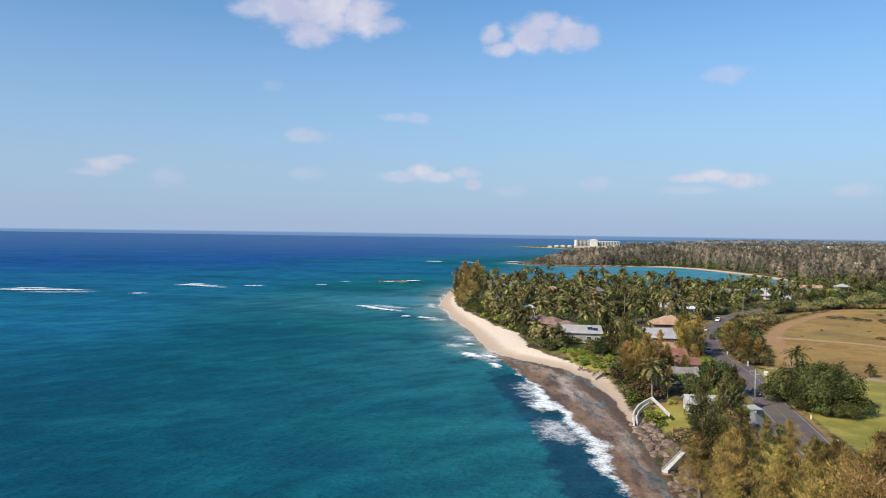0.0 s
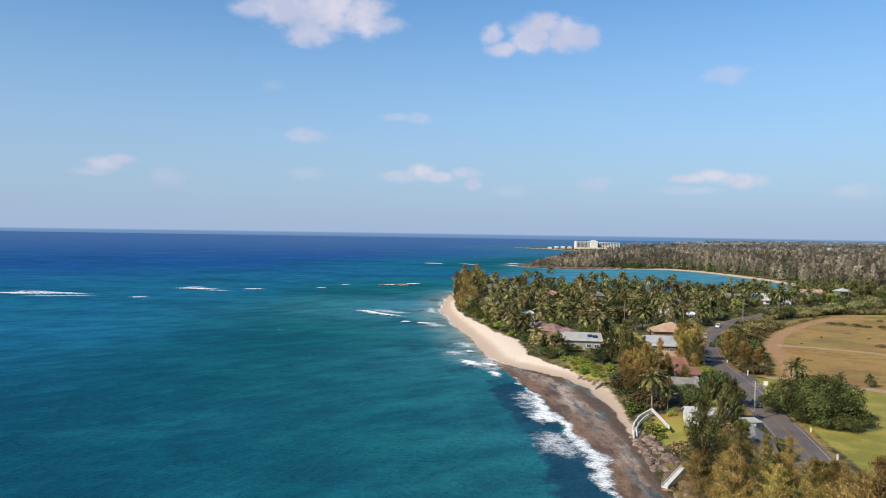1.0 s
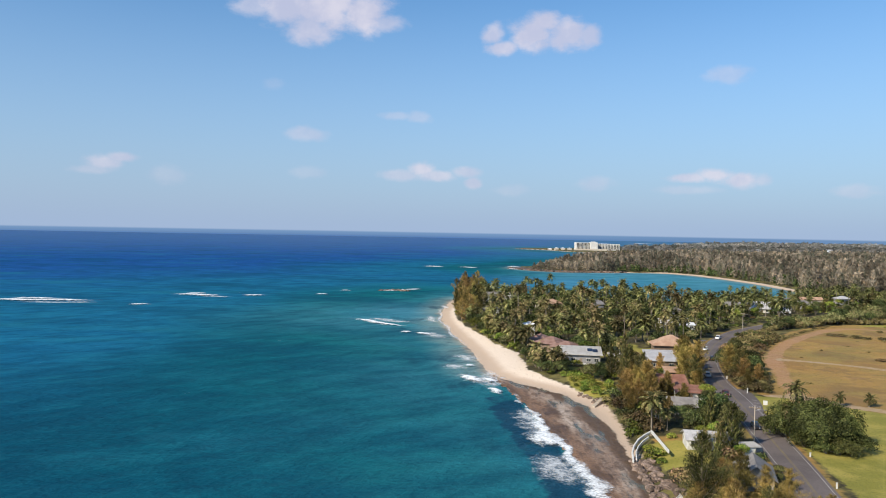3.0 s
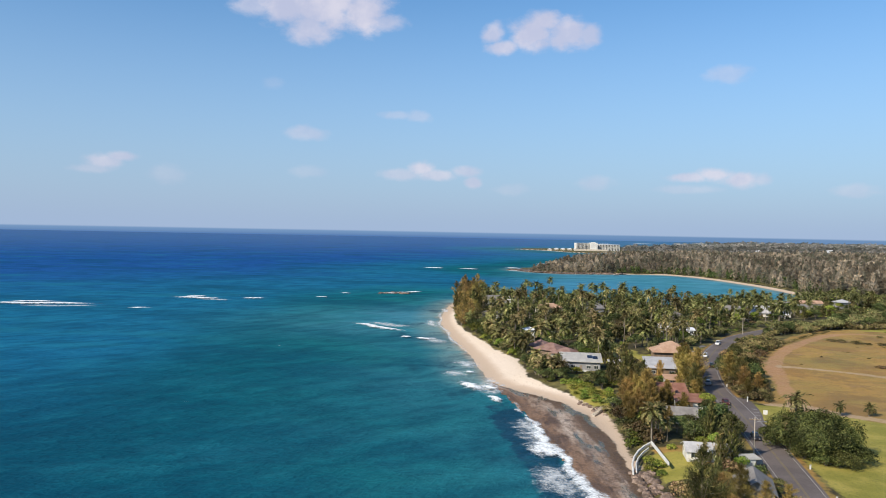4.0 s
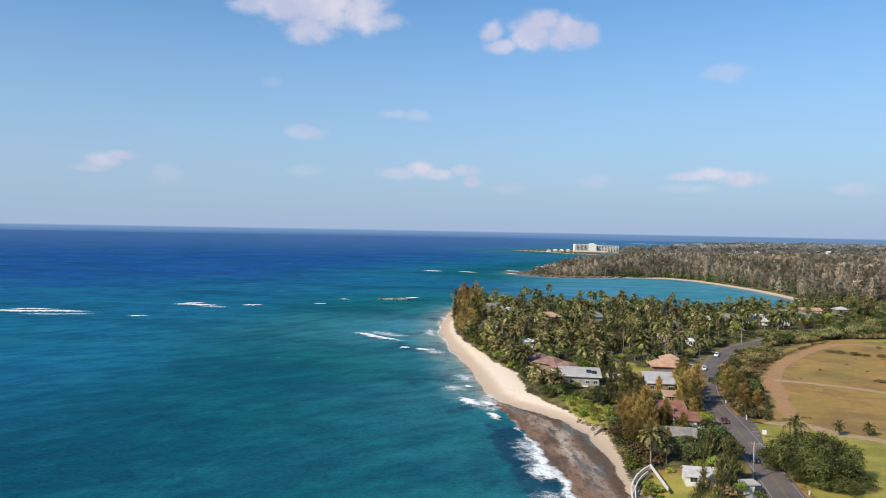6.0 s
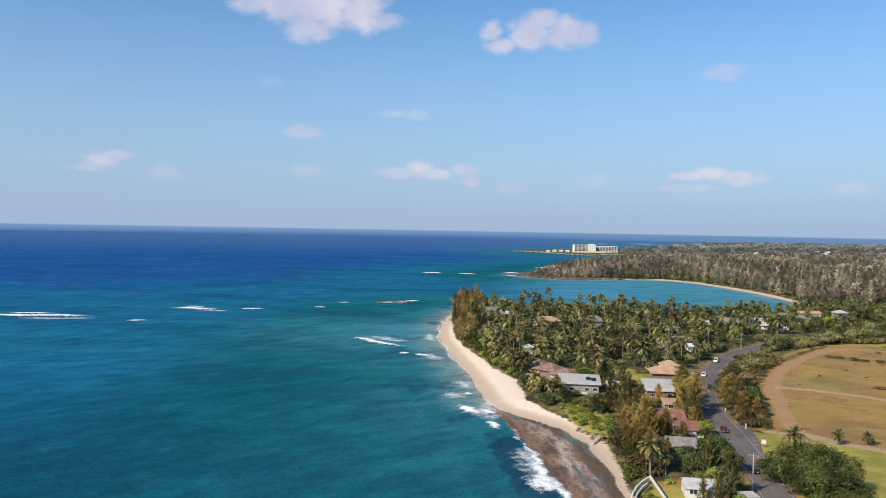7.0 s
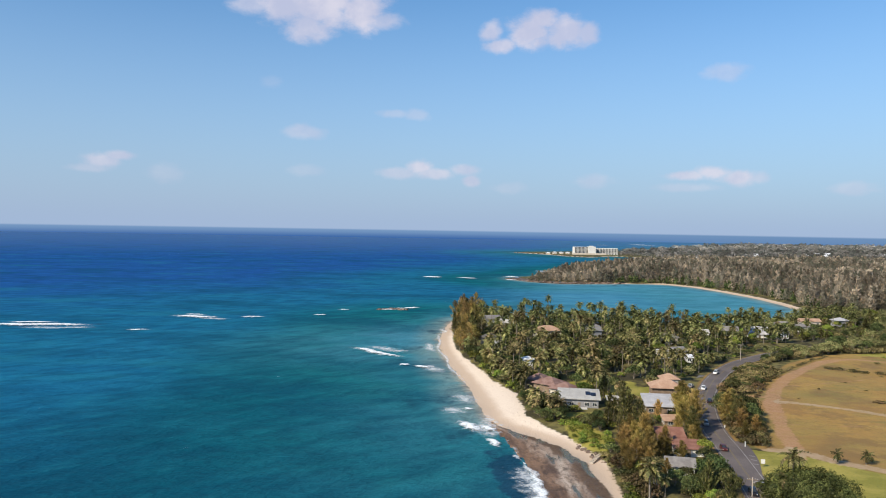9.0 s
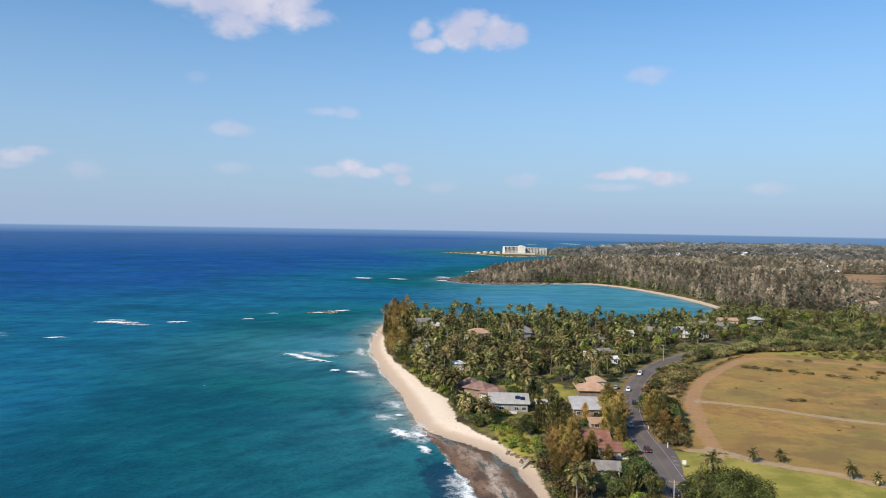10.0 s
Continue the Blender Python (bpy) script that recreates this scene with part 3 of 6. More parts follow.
def sea_material():
    m, nt, b, out = material("sea_water")
    pos = nt.add("ShaderNodeNewGeometry").outputs["Position"]

    def at(name):
        return nt.add("ShaderNodeAttribute", attribute_name=name).outputs["Fac"]
    n_big = nt.noise(pos, 0.011, 4.0)
    n_mid = nt.noise(nt.vec("MULTIPLY", pos, (0.6, 1.0, 1.0)), 0.045, 4.0)
    deep = nt.math("ADD", at("deep"), nt.math("MULTIPLY_ADD", n_big, 0.3, -0.15), clamp=True)
    teal = nt.mix(nt.ramp(n_big, 0.35, 0.65), (0.002, 0.094, 0.128), (0.003, 0.122, 0.137))
    teal = nt.mix(nt.math("MULTIPLY", at("west"), 1.0), teal, (0.002, 0.056, 0.105))
    middle = nt.mix(nt.ramp(n_mid, 0.35, 0.65), (0.007, 0.112, 0.225), (0.010, 0.136, 0.250))
    blue = nt.mix(nt.ramp(n_mid, 0.35, 0.65), (0.010, 0.068, 0.262), (0.012, 0.085, 0.29))
    col = nt.mix(nt.ramp(deep, 0.02, 0.30), teal, middle)
    col = nt.mix(nt.ramp(deep, 0.30, 0.85), col, blue)
    sh = nt.math("MULTIPLY", at("shallow"), nt.ramp(n_mid, 0.3, 0.7, 0.6, 1.0))
    col = nt.mix(nt.math("MULTIPLY", sh, 0.72), col, (0.110, 0.335, 0.465))
    edge = nt.math("MULTIPLY", nt.ramp(nt.math("ADD", at("off"), nt.math("MULTIPLY_ADD", n_mid, 10.0, -5.0)), -1.0, 23.0, 0.88, 0.0), at("beach"))
    col = nt.mix(edge, col, (0.20, 0.290, 0.285))
    lip = nt.math("MULTIPLY", nt.ramp(nt.math("ADD", at("off"), nt.math("MULTIPLY_ADD", nt.noise(pos, 0.09, 4.0), 6.0, -3.0)), -1.5, 4.5, 0.9, 0.0), at("beach"))
    col = nt.mix(lip, col, (0.42, 0.345, 0.265))
    # weed and rock on the bottom, seen through the shallows
    weed = nt.ramp(nt.noise(nt.vec("MULTIPLY", pos, (1.0, 0.55, 1.0)), 0.055, 5.0, 0.6), 0.55, 0.68)
    near = nt.ramp(at("off"), 4.0, 65.0, 1.0, 0.0)
    col = nt.mix(nt.math("MULTIPLY", weed, nt.math("MULTIPLY", near, 0.6)), col, (0.010, 0.030, 0.060))
    rim = nt.math("ADD", at("rim"), nt.math("MULTIPLY_ADD", nt.noise(pos, 0.14, 4.0), 1.3, -0.65))
    col = nt.mix(nt.math("MULTIPLY", nt.ramp(rim, 0.45, 0.75), 0.8), col, (0.012, 0.040, 0.085))
    drift = nt.ramp(nt.noise(nt.vec("MULTIPLY", pos, (0.35, 1.0, 1.0)), 0.02, 5.0, 0.6), 0.5, 0.7, 0, 0.35)
    col = nt.mix(drift, col, (0.003, 0.050, 0.095))
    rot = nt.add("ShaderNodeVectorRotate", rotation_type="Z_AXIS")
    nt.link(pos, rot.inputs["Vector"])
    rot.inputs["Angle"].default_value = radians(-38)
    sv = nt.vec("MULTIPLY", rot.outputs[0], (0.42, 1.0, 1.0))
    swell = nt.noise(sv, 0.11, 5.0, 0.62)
    # wave shading put into the colour: troughs darkened, crests lightened
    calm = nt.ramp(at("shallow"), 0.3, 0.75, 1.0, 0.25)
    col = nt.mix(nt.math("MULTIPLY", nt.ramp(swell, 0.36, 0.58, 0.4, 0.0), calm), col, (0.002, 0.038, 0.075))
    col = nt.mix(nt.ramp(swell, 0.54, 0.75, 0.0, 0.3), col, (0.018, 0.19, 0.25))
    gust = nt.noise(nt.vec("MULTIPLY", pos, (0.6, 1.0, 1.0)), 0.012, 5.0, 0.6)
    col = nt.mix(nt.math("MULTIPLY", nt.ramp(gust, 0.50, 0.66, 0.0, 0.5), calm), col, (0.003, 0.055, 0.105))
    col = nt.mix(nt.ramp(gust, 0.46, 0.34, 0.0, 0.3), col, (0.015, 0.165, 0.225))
    # foam flecks
    fleck = nt.ramp(nt.noise(nt.vec("MULTIPLY", pos, (0.5, 1.0, 1.0)), 0.28, 5.0, 0.65), 0.735, 0.76)
    col = nt.mix(nt.math("MULTIPLY", fleck, 0.6), col, (0.7, 0.75, 0.78))
    nt.tree.nodes.remove(b)
    body, gloss, both = nt.add("ShaderNodeBsdfDiffuse"), nt.add("ShaderNodeBsdfGlossy"), nt.add("ShaderNodeMixShader")
    nt.link(col, body.inputs[0])
    gloss.inputs["Roughness"].default_value = 0.3
    # flat glances off the water mirror more of the sky
    glance = nt.add("ShaderNodeLayerWeight")
    glance.inputs["Blend"].default_value = 0.5
    nt.link(nt.ramp(glance.outputs["Facing"], 0.955, 0.995, 0.03, 0.30), both.inputs[0])
    nt.link(body.outputs[0], both.inputs[1]), nt.link(gloss.outputs[0], both.inputs[2]), nt.link(both.outputs[0], out.inputs[0])
    chop = nt.noise(nt.vec("MULTIPLY", rot.outputs[0], (0.5, 1.0, 1.0)), 0.9, 4.0, 0.6)
    h = nt.math("ADD", nt.math("MULTIPLY", swell, 2.2), nt.math("MULTIPLY", chop, 0.35))
    bp = nt.add("ShaderNodeBump")
    bp.inputs["Strength"].default_value, bp.inputs["Distance"].default_value = 0.9, 1.4
    nt.link(h, bp.inputs["Height"])
    nt.link(bp.outputs[0], body.inputs["Normal"]), nt.link(bp.outputs[0], gloss.inputs["Normal"])
    return m


wx = graded(-120, 60, 4.0, -4300, 4600, 1.12)
wy = graded(90, 620, 4.0, -1500, 4750, 1.10)
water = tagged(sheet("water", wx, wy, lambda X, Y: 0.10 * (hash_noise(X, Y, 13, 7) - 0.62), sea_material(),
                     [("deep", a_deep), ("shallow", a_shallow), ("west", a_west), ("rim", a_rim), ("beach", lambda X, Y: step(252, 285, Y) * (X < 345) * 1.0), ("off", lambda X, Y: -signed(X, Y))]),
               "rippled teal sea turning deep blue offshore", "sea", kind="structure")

# ---------------------------------------------------------------- building blocks


def raw_mesh(name, verts, faces, mat, smooth=False):
    me = bpy.data.meshes.new(name)
    if isinstance(faces, np.ndarray):
        me.vertices.add(len(verts))
        me.vertices.foreach_set("co", np.asarray(verts, np.float32).ravel())
        me.loops.add(faces.size)
        me.loops.foreach_set("vertex_index", faces.astype(np.int32).ravel())
        me.polygons.add(len(faces))
        me.polygons.foreach_set("loop_start", np.arange(0, faces.size, faces.shape[1], dtype=np.int32))
        me.update(calc_edges=True)
    else:
        me.from_pydata(verts, [], faces)
        me.update()
    if mat is not None:
        me.materials.append(mat)
    if smooth:
        me.polygons.foreach_set("use_smooth", np.ones(len(me.polygons), bool))
    return me


def part_mesh(name, me, parent, label=""):
    ob = new(name, me)
    ob.parent = parent
    if label:
        ob["label"] = label
    return ob


def part(name, bm, mat, parent, label=""):
    me = bpy.data.meshes.new(name)
    bm.to_mesh(me)
    bm.free()
    me.materials.append(mat)
    return part_mesh(name, me, parent, label)


def thing(name, m, label, category, group="", kind=""):
    ob = new(name)
    ob.matrix_world = m
    return tagged(ob, label, category, group, kind)


def box_into(bm, x0, y0, z0, x1, y1, z1, bevel=0.0, m=None):
    v = [bm.verts.new((x, y, z)) for z in (z0, z1) for y in (y0, y1) for x in (x0, x1)]
    fs = [bm.faces.new([v[i] for i in q]) for q in ((0, 2, 3, 1), (4, 5, 7, 6), (0, 1, 5, 4), (2, 6, 7, 3), (0, 4, 6, 2), (1, 3, 7, 5))]
    if bevel:
        es = list({e for f in fs for e in f.edges})
        r = bmesh.ops.bevel(bm, geom=es, offset=bevel, segments=1, affect="EDGES")
        v = list({w for f in r["faces"] for w in f.verts} | {w for w in v if w.is_valid})
    if m is not None:
        bmesh.ops.transform(bm, matrix=m, verts=v)
    return v


def box(x0, y0, z0, x1, y1, z1, bevel=0.0):
    bm = bmesh.new()
    box_into(bm, x0, y0, z0, x1, y1, z1, bevel)
    return bm


def tube(points, radii, sides=7):
    """A tapered tube along points: verts and faces."""
    vs, fs = [], []
    for i, (p, r) in enumerate(zip(points, radii)):
        a, b = points[max(i - 1, 0)], points[min(i + 1, len(points) - 1)]
        d = (Vector(b) - Vector(a)).normalized()
        u = d.orthogonal().normalized()
        w = d.cross(u)
        for k in range(sides):
            t = 2 * math.pi * k / sides
            vs.append(tuple(Vector(p) + r * (math.cos(t) * u + math.sin(t) * w)))
    for i in range(len(points) - 1):
        for k in range(sides):
            k2 = (k + 1) % sides
            fs.append((i * sides + k, i * sides + k2, (i + 1) * sides + k2, (i + 1) * sides + k))
    fs.append(tuple(range((len(points) - 1) * sides, len(points) * sides)))
    return vs, fs


def merge(lists):
    vs, fs = [], []
    for v, f in lists:
        o = len(vs)
        vs += v
        fs += [tuple(i + o for i in q) for q in f]
    return vs, fs


def leaf_cards(centres, dirs, lengths, widths, rng, face=None):
    """Pointed leaves (four corners each) from centres along dirs; face: the way that their flat sides look."""
    n = len(centres)
    d = dirs / np.maximum(np.linalg.norm(dirs, axis=1, keepdims=True), 1e-6)
    r = rng.normal(size=(n, 3)) if face is None else face
    s = np.cross(d, r)
    s /= np.maximum(np.linalg.norm(s, axis=1, keepdims=True), 1e-6)
    L, W = lengths[:, None], widths[:, None]
    a = centres - d * L * 0.5
    b = centres + s * W * 0.5
    c = centres + d * L * 0.5
    e = centres - s * W * 0.5
    v = np.stack([a, b, c, e], 1).reshape(-1, 3)
    f = np.arange(4 * n).reshape(n, 4)
    return v, f


# ---------------------------------------------------------------- plants


def frond(length, rng, droop):
    """One palm leaf: a bowed midrib with two rows of hanging leaflets, along +x."""
    vs, fs = [], []
    n = 11
    spine = []
    for i in range(n + 1):
        t = i / n
        spine.append(Vector((length * t * (1 - 0.16 * droop * t), 0, length * (0.42 * t - (0.42 + 0.62 * droop) * t * t))))
    for i in range(n):
        a, b = spine[i], spine[i + 1]
        w = 0.06 * (1 - i / n) + 0.02
        o = len(vs)
        vs += [tuple(a + Vector((0, w, 0))), tuple(a - Vector((0, w, 0))), tuple(b - Vector((0, w * .8, 0))), tuple(b + Vector((0, w * .8, 0)))]
        fs.append((o, o + 1, o + 2, o + 3))
        if i == 0:
            continue
        t = i / n
        ll = length * 0.30 * math.sin(math.pi * (0.14 + 0.80 * t)) * rng.uniform(0.85, 1.1)
        for side in (1, -1):
            tip = a + Vector((ll * 0.5, side * ll * 0.75, -ll * rng.uniform(0.25, 0.75)))
            o = len(vs)
            vs += [tuple(a), tuple(a + (b - a) * 1.05), tuple(tip + (b - a) * 0.3), tuple(tip)]
            fs.append((o, o + 1, o + 2, o + 3))
    return vs, fs


def placed(vf, m):
    return [tuple(m @ Vector(v)) for v in vf[0]], vf[1]


def palm(height, seed, separate=False, spread=1.0):
    rng = random.Random(seed)
    th = thing("coconut_palm", Matrix.Identity(4), "tall coconut palm with pale slender trunk and green fronds", "palm tree", "coconut palms")
    lean = rng.uniform(0.02, 0.14) * height
    la = rng.uniform(0, 6.28)
    pts, rad = [], []
    for i in range(7):
        t = i / 6
        pts.append((lean * t * t * math.cos(la), lean * t * t * math.sin(la), height * t - (0.4 if i == 0 else 0)))
        rad.append(0.26 - 0.12 * t + (0.14 if i == 0 else 0))
    part_mesh("trunk", raw_mesh("trunk", *tube(pts, rad, 6), M["palm_bark"], True), th)
    top = Vector(pts[-1])
    fr = []
    n = rng.randint(22, 27)
    for k in range(n):
        t = k / n
        tilt = radians(66 - 118 * t + rng.uniform(-10, 10))
        mm = Matrix.Translation(top) @ Matrix.Rotation(k * 2.399 + rng.uniform(-.2, .2), 4, "Z") @ Matrix.Rotation(-tilt, 4, "Y")
        fr.append((frond(rng.uniform(3.5, 4.7) * spread, rng, rng.uniform(0.5, 1.1)), mm))
    if separate:
        for vf, mm in fr:
            part_mesh("frond", raw_mesh("frond", *placed(vf, mm), M["palm_leaf"]), th)
    else:
        part_mesh("crown", raw_mesh("crown", *merge([placed(vf, mm) for vf, mm in fr]), M["palm_leaf"]), th)
    for k in range(3):
        c = top + Vector((0.4 * math.cos(k * 2.1 + la), 0.4 * math.sin(k * 2.1 + la), -0.35))
        part_mesh("coconut", raw_mesh("coconut", *tube([tuple(c + Vector((0, 0, -.2))), tuple(c), tuple(c + Vector((0, 0, .2)))], [0.06, 0.19, 0.05], 5), M["wood"]), th)
    return th


def ironwood(height, seed, leaf, density=1.0, width=0.23, fine=1.0, loose=0.35, label="tall feathery ironwood tree with olive tan needles"):
    rng, nr = random.Random(seed), np.random.default_rng(seed)
    th = thing("ironwood_tree", Matrix.Identity(4), label, "tree", "ironwood trees")
    bends = [rng.uniform(-.4, .4) for _ in range(4)]

    def axis(t):
        return Vector((bends[0] * math.sin(3 * t) + bends[1] * t, bends[2] * math.sin(2.4 * t) + bends[3] * t, height * t))
    stems = [tube([tuple(axis(i / 8) - Vector((0, 0, 0.5 if i == 0 else 0))) for i in range(9)], [0.03 + 0.022 * height * (1 - i / 8) * (1.4 if i == 0 else 1) for i in range(9)], 7)]
    C, D, Ls, Ws, Fc = [], [], [], [], []
    nl = int(30 * (0.6 + height / 24))
    for k in range(nl):
        t = 0.10 + 0.88 * (k + rng.random()) / nl
        prof = (1 - t) ** 0.7 * (0.55 + 0.45 * min(1, t / 0.3)) + 0.05
        ln = height * width * 1.75 * prof * rng.uniform(0.45, 1.2)
        a = k * 2.399 + rng.uniform(-.5, .5)
        up = rng.uniform(0.4, 1.4)
        ln *= 1.15 / math.sqrt(1 + up * up)
        base = axis(t)
        d = Vector((math.cos(a), math.sin(a), up))
        tip = base + d * ln
        mid = base + d * ln * 0.5 + Vector((0, 0, -0.06 * ln))
        stems.append(tube([tuple(base), tuple(mid), tuple(tip)], [0.02 + 0.012 * ln, 0.04, 0.015], 4))
        n = int((20 + 38 * ln / 3) * density)
        u = nr.random(n) ** 0.7
        p = np.outer(1 - u, base) + np.outer(u, tip) + nr.normal(size=(n, 3)) * np.array([0.42, 0.42, 0.38]) * (0.5 + 0.15 * ln)
        C.append(p)
        dd = np.array(d)[None] * 0.8 + nr.normal(size=(n, 3)) * loose + np.array([0, 0, 0.5])
        D.append(dd)
        Ls.append(nr.uniform(0.8, 1.9, n) * fine)
        Ws.append(nr.uniform(0.10, 0.26, n) * fine)
        Fc.append(p - np.array(axis(t))[None] * np.array([1, 1, 1]) + nr.normal(size=(n, 3)) * (0.5 + .3 * ln) + np.array([0, 0, .4]))
    part_mesh("trunk", raw_mesh("trunk", *merge(stems), M["bark"], True), th)
    part_mesh("crown", raw_mesh("crown", *leaf_cards(np.concatenate(C), np.concatenate(D), np.concatenate(Ls), np.concatenate(Ws), nr, np.concatenate(Fc)), M[leaf]), th)
    return th


def broadleaf(height, radius, seed, leaf, leaves=1000, size=0.85, name="shade_tree", label="round broadleaf tree with dense dark green crown",
              category="tree", group="broadleaf trees", flat=0.8, low=0.12):
    rng, nr = random.Random(seed), np.random.default_rng(seed)
    th = thing(name, Matrix.Identity(4), label, category, group)
    stems = [tube([(0, 0, -.4), (0.1, 0, height * .2), (0, .1, height * low + .2)], [0.03 * height + .08, 0.022 * height + .05, 0.02 * height], 7)]
    lobes = []
    nl = rng.randint(12, 17)
    for k in range(nl):
        a = k * 2.399 + rng.uniform(-.4, .4)
        rr = radius * math.sqrt((k + .4) / nl) * rng.uniform(0.62, 0.86)
        zt = height * (low + (1 - low) * (0.74 - 0.56 * (rr / radius) ** 2) * rng.uniform(0.8, 1.12))
        lr = radius * rng.uniform(0.32, 0.50)
        c = Vector((rr * math.cos(a), rr * math.sin(a), zt))
        lobes.append((c, lr))
        stems.append(tube([(0, 0, height * low * .8), tuple(c * .5 + Vector((0, 0, height * .12))), tuple(c)], [0.014 * height, 0.009 * height, 0.02], 5))
    tot = sum(l ** 2 for _, l in lobes)
    C, D = [], []
    for c, lr in lobes:
        n = int(leaves * lr * lr / tot)
        v = nr.normal(size=(n, 3))
        v /= np.linalg.norm(v, axis=1, keepdims=True)
        v[:, 2] = np.abs(v[:, 2]) * np.where(nr.random(n) < 0.8, 1, -0.6)
        shell = lr * (0.62 + 0.45 * nr.random((n, 1)) ** 0.6) * (1 + 0.18 * np.sin(v[:, :1] * 7 + c.x) * np.sin(v[:, 1:2] * 6 + c.y))
        C.append(np.array(c) + v * shell * np.array([1, 1, flat]))
        D.append(v)
    C, V = np.concatenate(C), np.concatenate(D)
    n = len(C)
    V = V + nr.normal(size=(n, 3)) * 0.42 + np.array([0, 0, 0.15])
    D = np.cross(V, nr.normal(size=(n, 3)))
    part_mesh("trunk", raw_mesh("trunk", *merge(stems), M["bark"], True), th)
    part_mesh("crown", raw_mesh("crown", *leaf_cards(C, D, nr.uniform(.7, 1.4, n) * size, nr.uniform(.45, .9, n) * size, nr, V), M[leaf]), th)
    return th


def shrub(height, radius, seed, leaf, label, leaves=330, size=0.55):
    return broadleaf(height, radius, seed, leaf, leaves, size, "shrub", label, "shrub", "shrubs", 0.85, 0.05)


class Kind:
    """A set of patterns of one plant; the first place of each is the pattern itself."""

    def __init__(self, makers, reach=1e9):
        self.makers, self.made, self.kids, self.reach, self.far = makers, {}, {}, reach, []

    def join_far(self, name, label, category, thin=2):
        """All those past the reach, as one object of crowns and one of stems."""
        for piece in ("crown", "trunk"):
            V, F, o, shapes = [], [], 0, {}
            for i, x, y, z, s, sz, a in self.far:
                me = [c for c in self.made[i].children if c.name.startswith(piece)][0].data
                v = np.empty(len(me.vertices) * 3, np.float32)
                me.vertices.foreach_get("co", v)
                v = v.reshape(-1, 3) * np.array([s, s, sz], np.float32)
                if thin and piece == "crown":
                    quads = v.reshape(-1, 4, 3)[i % thin::thin]
                    mid = quads.mean(1, keepdims=True)
                    v = (mid + (quads - mid) * 1.25 * thin ** 0.45)[:, 1:].reshape(-1, 3)
                ca, sa = math.cos(a), math.sin(a)
                V.append(np.stack([v[:, 0] * ca - v[:, 1] * sa + x, v[:, 0] * sa + v[:, 1] * ca + y, v[:, 2] + z], -1))
                if piece != "crown":
                    if i not in shapes:
                        shapes[i] = [tuple(p.vertices) for p in me.polygons]
                    F += [tuple(k + o for k in p) for p in shapes[i]]
                o += len(v)
                mat = me.materials[0]
            if V:
                V = np.concatenate(V)
                if not F:
                    F = np.arange(len(V)).reshape(-1, 3 if thin else 4)
                tagged(new(name, raw_mesh(name, V if isinstance(F, np.ndarray) else V.tolist(), F, mat)), label, category, kind="stuff")

    def plant(self, x, y, s=1.0, rng=random, which=None, sz=None):
        i = which if which is not None else rng.randrange(len(self.makers))
        if i in self.made and y > self.reach:
            a = rng.uniform(0, 6.28)
            self.far.append((i, x, y, ground_z(x, y) - 0.05, s, sz or s, a))
            return None
        m = pose(x, y, ground_z(x, y) - 0.05, rng.uniform(-3, 3), rng.uniform(-3, 3), rng.uniform(0, 360)) @ Matrix.Diagonal((s, s, sz or s, 1))
        if i not in self.made:
            self.made[i] = self.makers[i]()
            self.made[i].matrix_world = m
            self.kids[i] = list(self.made[i].children)
            return self.made[i]
        twin = self.made[i].copy()
        scene.collection.objects.link(twin)
        twin.matrix_world = m
        for k in self.kids[i]:
            c = k.copy()
            scene.collection.objects.link(c)
            c.parent = twin
        return twin


PALM = Kind([lambda k=k: palm((13, 16, 18, 11, 15)[k], 11 + k) for k in range(5)], 505)
NEAR_PALM = Kind([lambda k=k: palm((8.5, 11)[k], 31 + k, True, 0.82) for k in range(2)])
SHORE_PALM = Kind([lambda k=k: palm((4.5, 6.0, 7.5)[k], 45 + k, False, 0.95) for k in range(3)], 440)
LOW_PALM = Kind([lambda k=k: palm((3.6, 3.0)[k], 41 + k, True, 0.6) for k in range(2)])
IRON = Kind([lambda k=k: ironwood((17, 14, 19, 15)[k], 51 + k, "ironwood_leaf", 0.45, 0.23, 1.3) for k in range(4)])
IRON_GREEN = Kind([lambda k=k: ironwood((15, 12)[k], 61 + k, "ironwood_green", 0.5, 0.21, 1.3, 0.35, "tall ironwood tree with dark green needles") for k in range(2)])
IRON_GROVE = Kind([lambda k=k: ironwood((16, 14, 15, 16)[k], 171 + k, ("ironwood_leaf", "ironwood_leaf", "ironwood_leaf", "ironwood_green")[k], 7.0, 0.25, 0.36, loose=0.8) for k in range(4)])
IRON_NEAR = Kind([lambda k=k: ironwood((16, 14, 15, 16)[k], 71 + k, ("ironwood_leaf", "ironwood_leaf", "ironwood_leaf", "ironwood_green")[k], 3.0, 0.25, 0.68) for k in range(4)])
BROAD = Kind([lambda k=k: broadleaf((8, 9, 7, 10)[k], (4.4, 5.0, 4.0, 5.2)[k], 81 + k, "broad_leaf") for k in range(4)], 335)
BROAD_NEAR = Kind([lambda k=k: broadleaf((8, 9, 7)[k], (4.6, 5.2, 4.2)[k], 86 + k, "broad_leaf", 1900, 0.58) for k in range(3)])
THICKET = Kind([lambda k=k: broadleaf((6, 7.5, 5)[k], (4.6, 5.2, 4.4)[k], 141 + k, "olive_leaf", 900, 0.7, "thicket_tree", "spreading olive thicket tree with small leaves", "tree", "thicket trees", 0.8, 0.03) for k in range(3)], 300)
BRIGHT = Kind([lambda k=k: broadleaf((6, 7)[k], (3.6, 4.2)[k], 91 + k, "bright_leaf", 1200, 0.65, label="round broadleaf tree with bright yellow-green leaves") for k in range(2)])
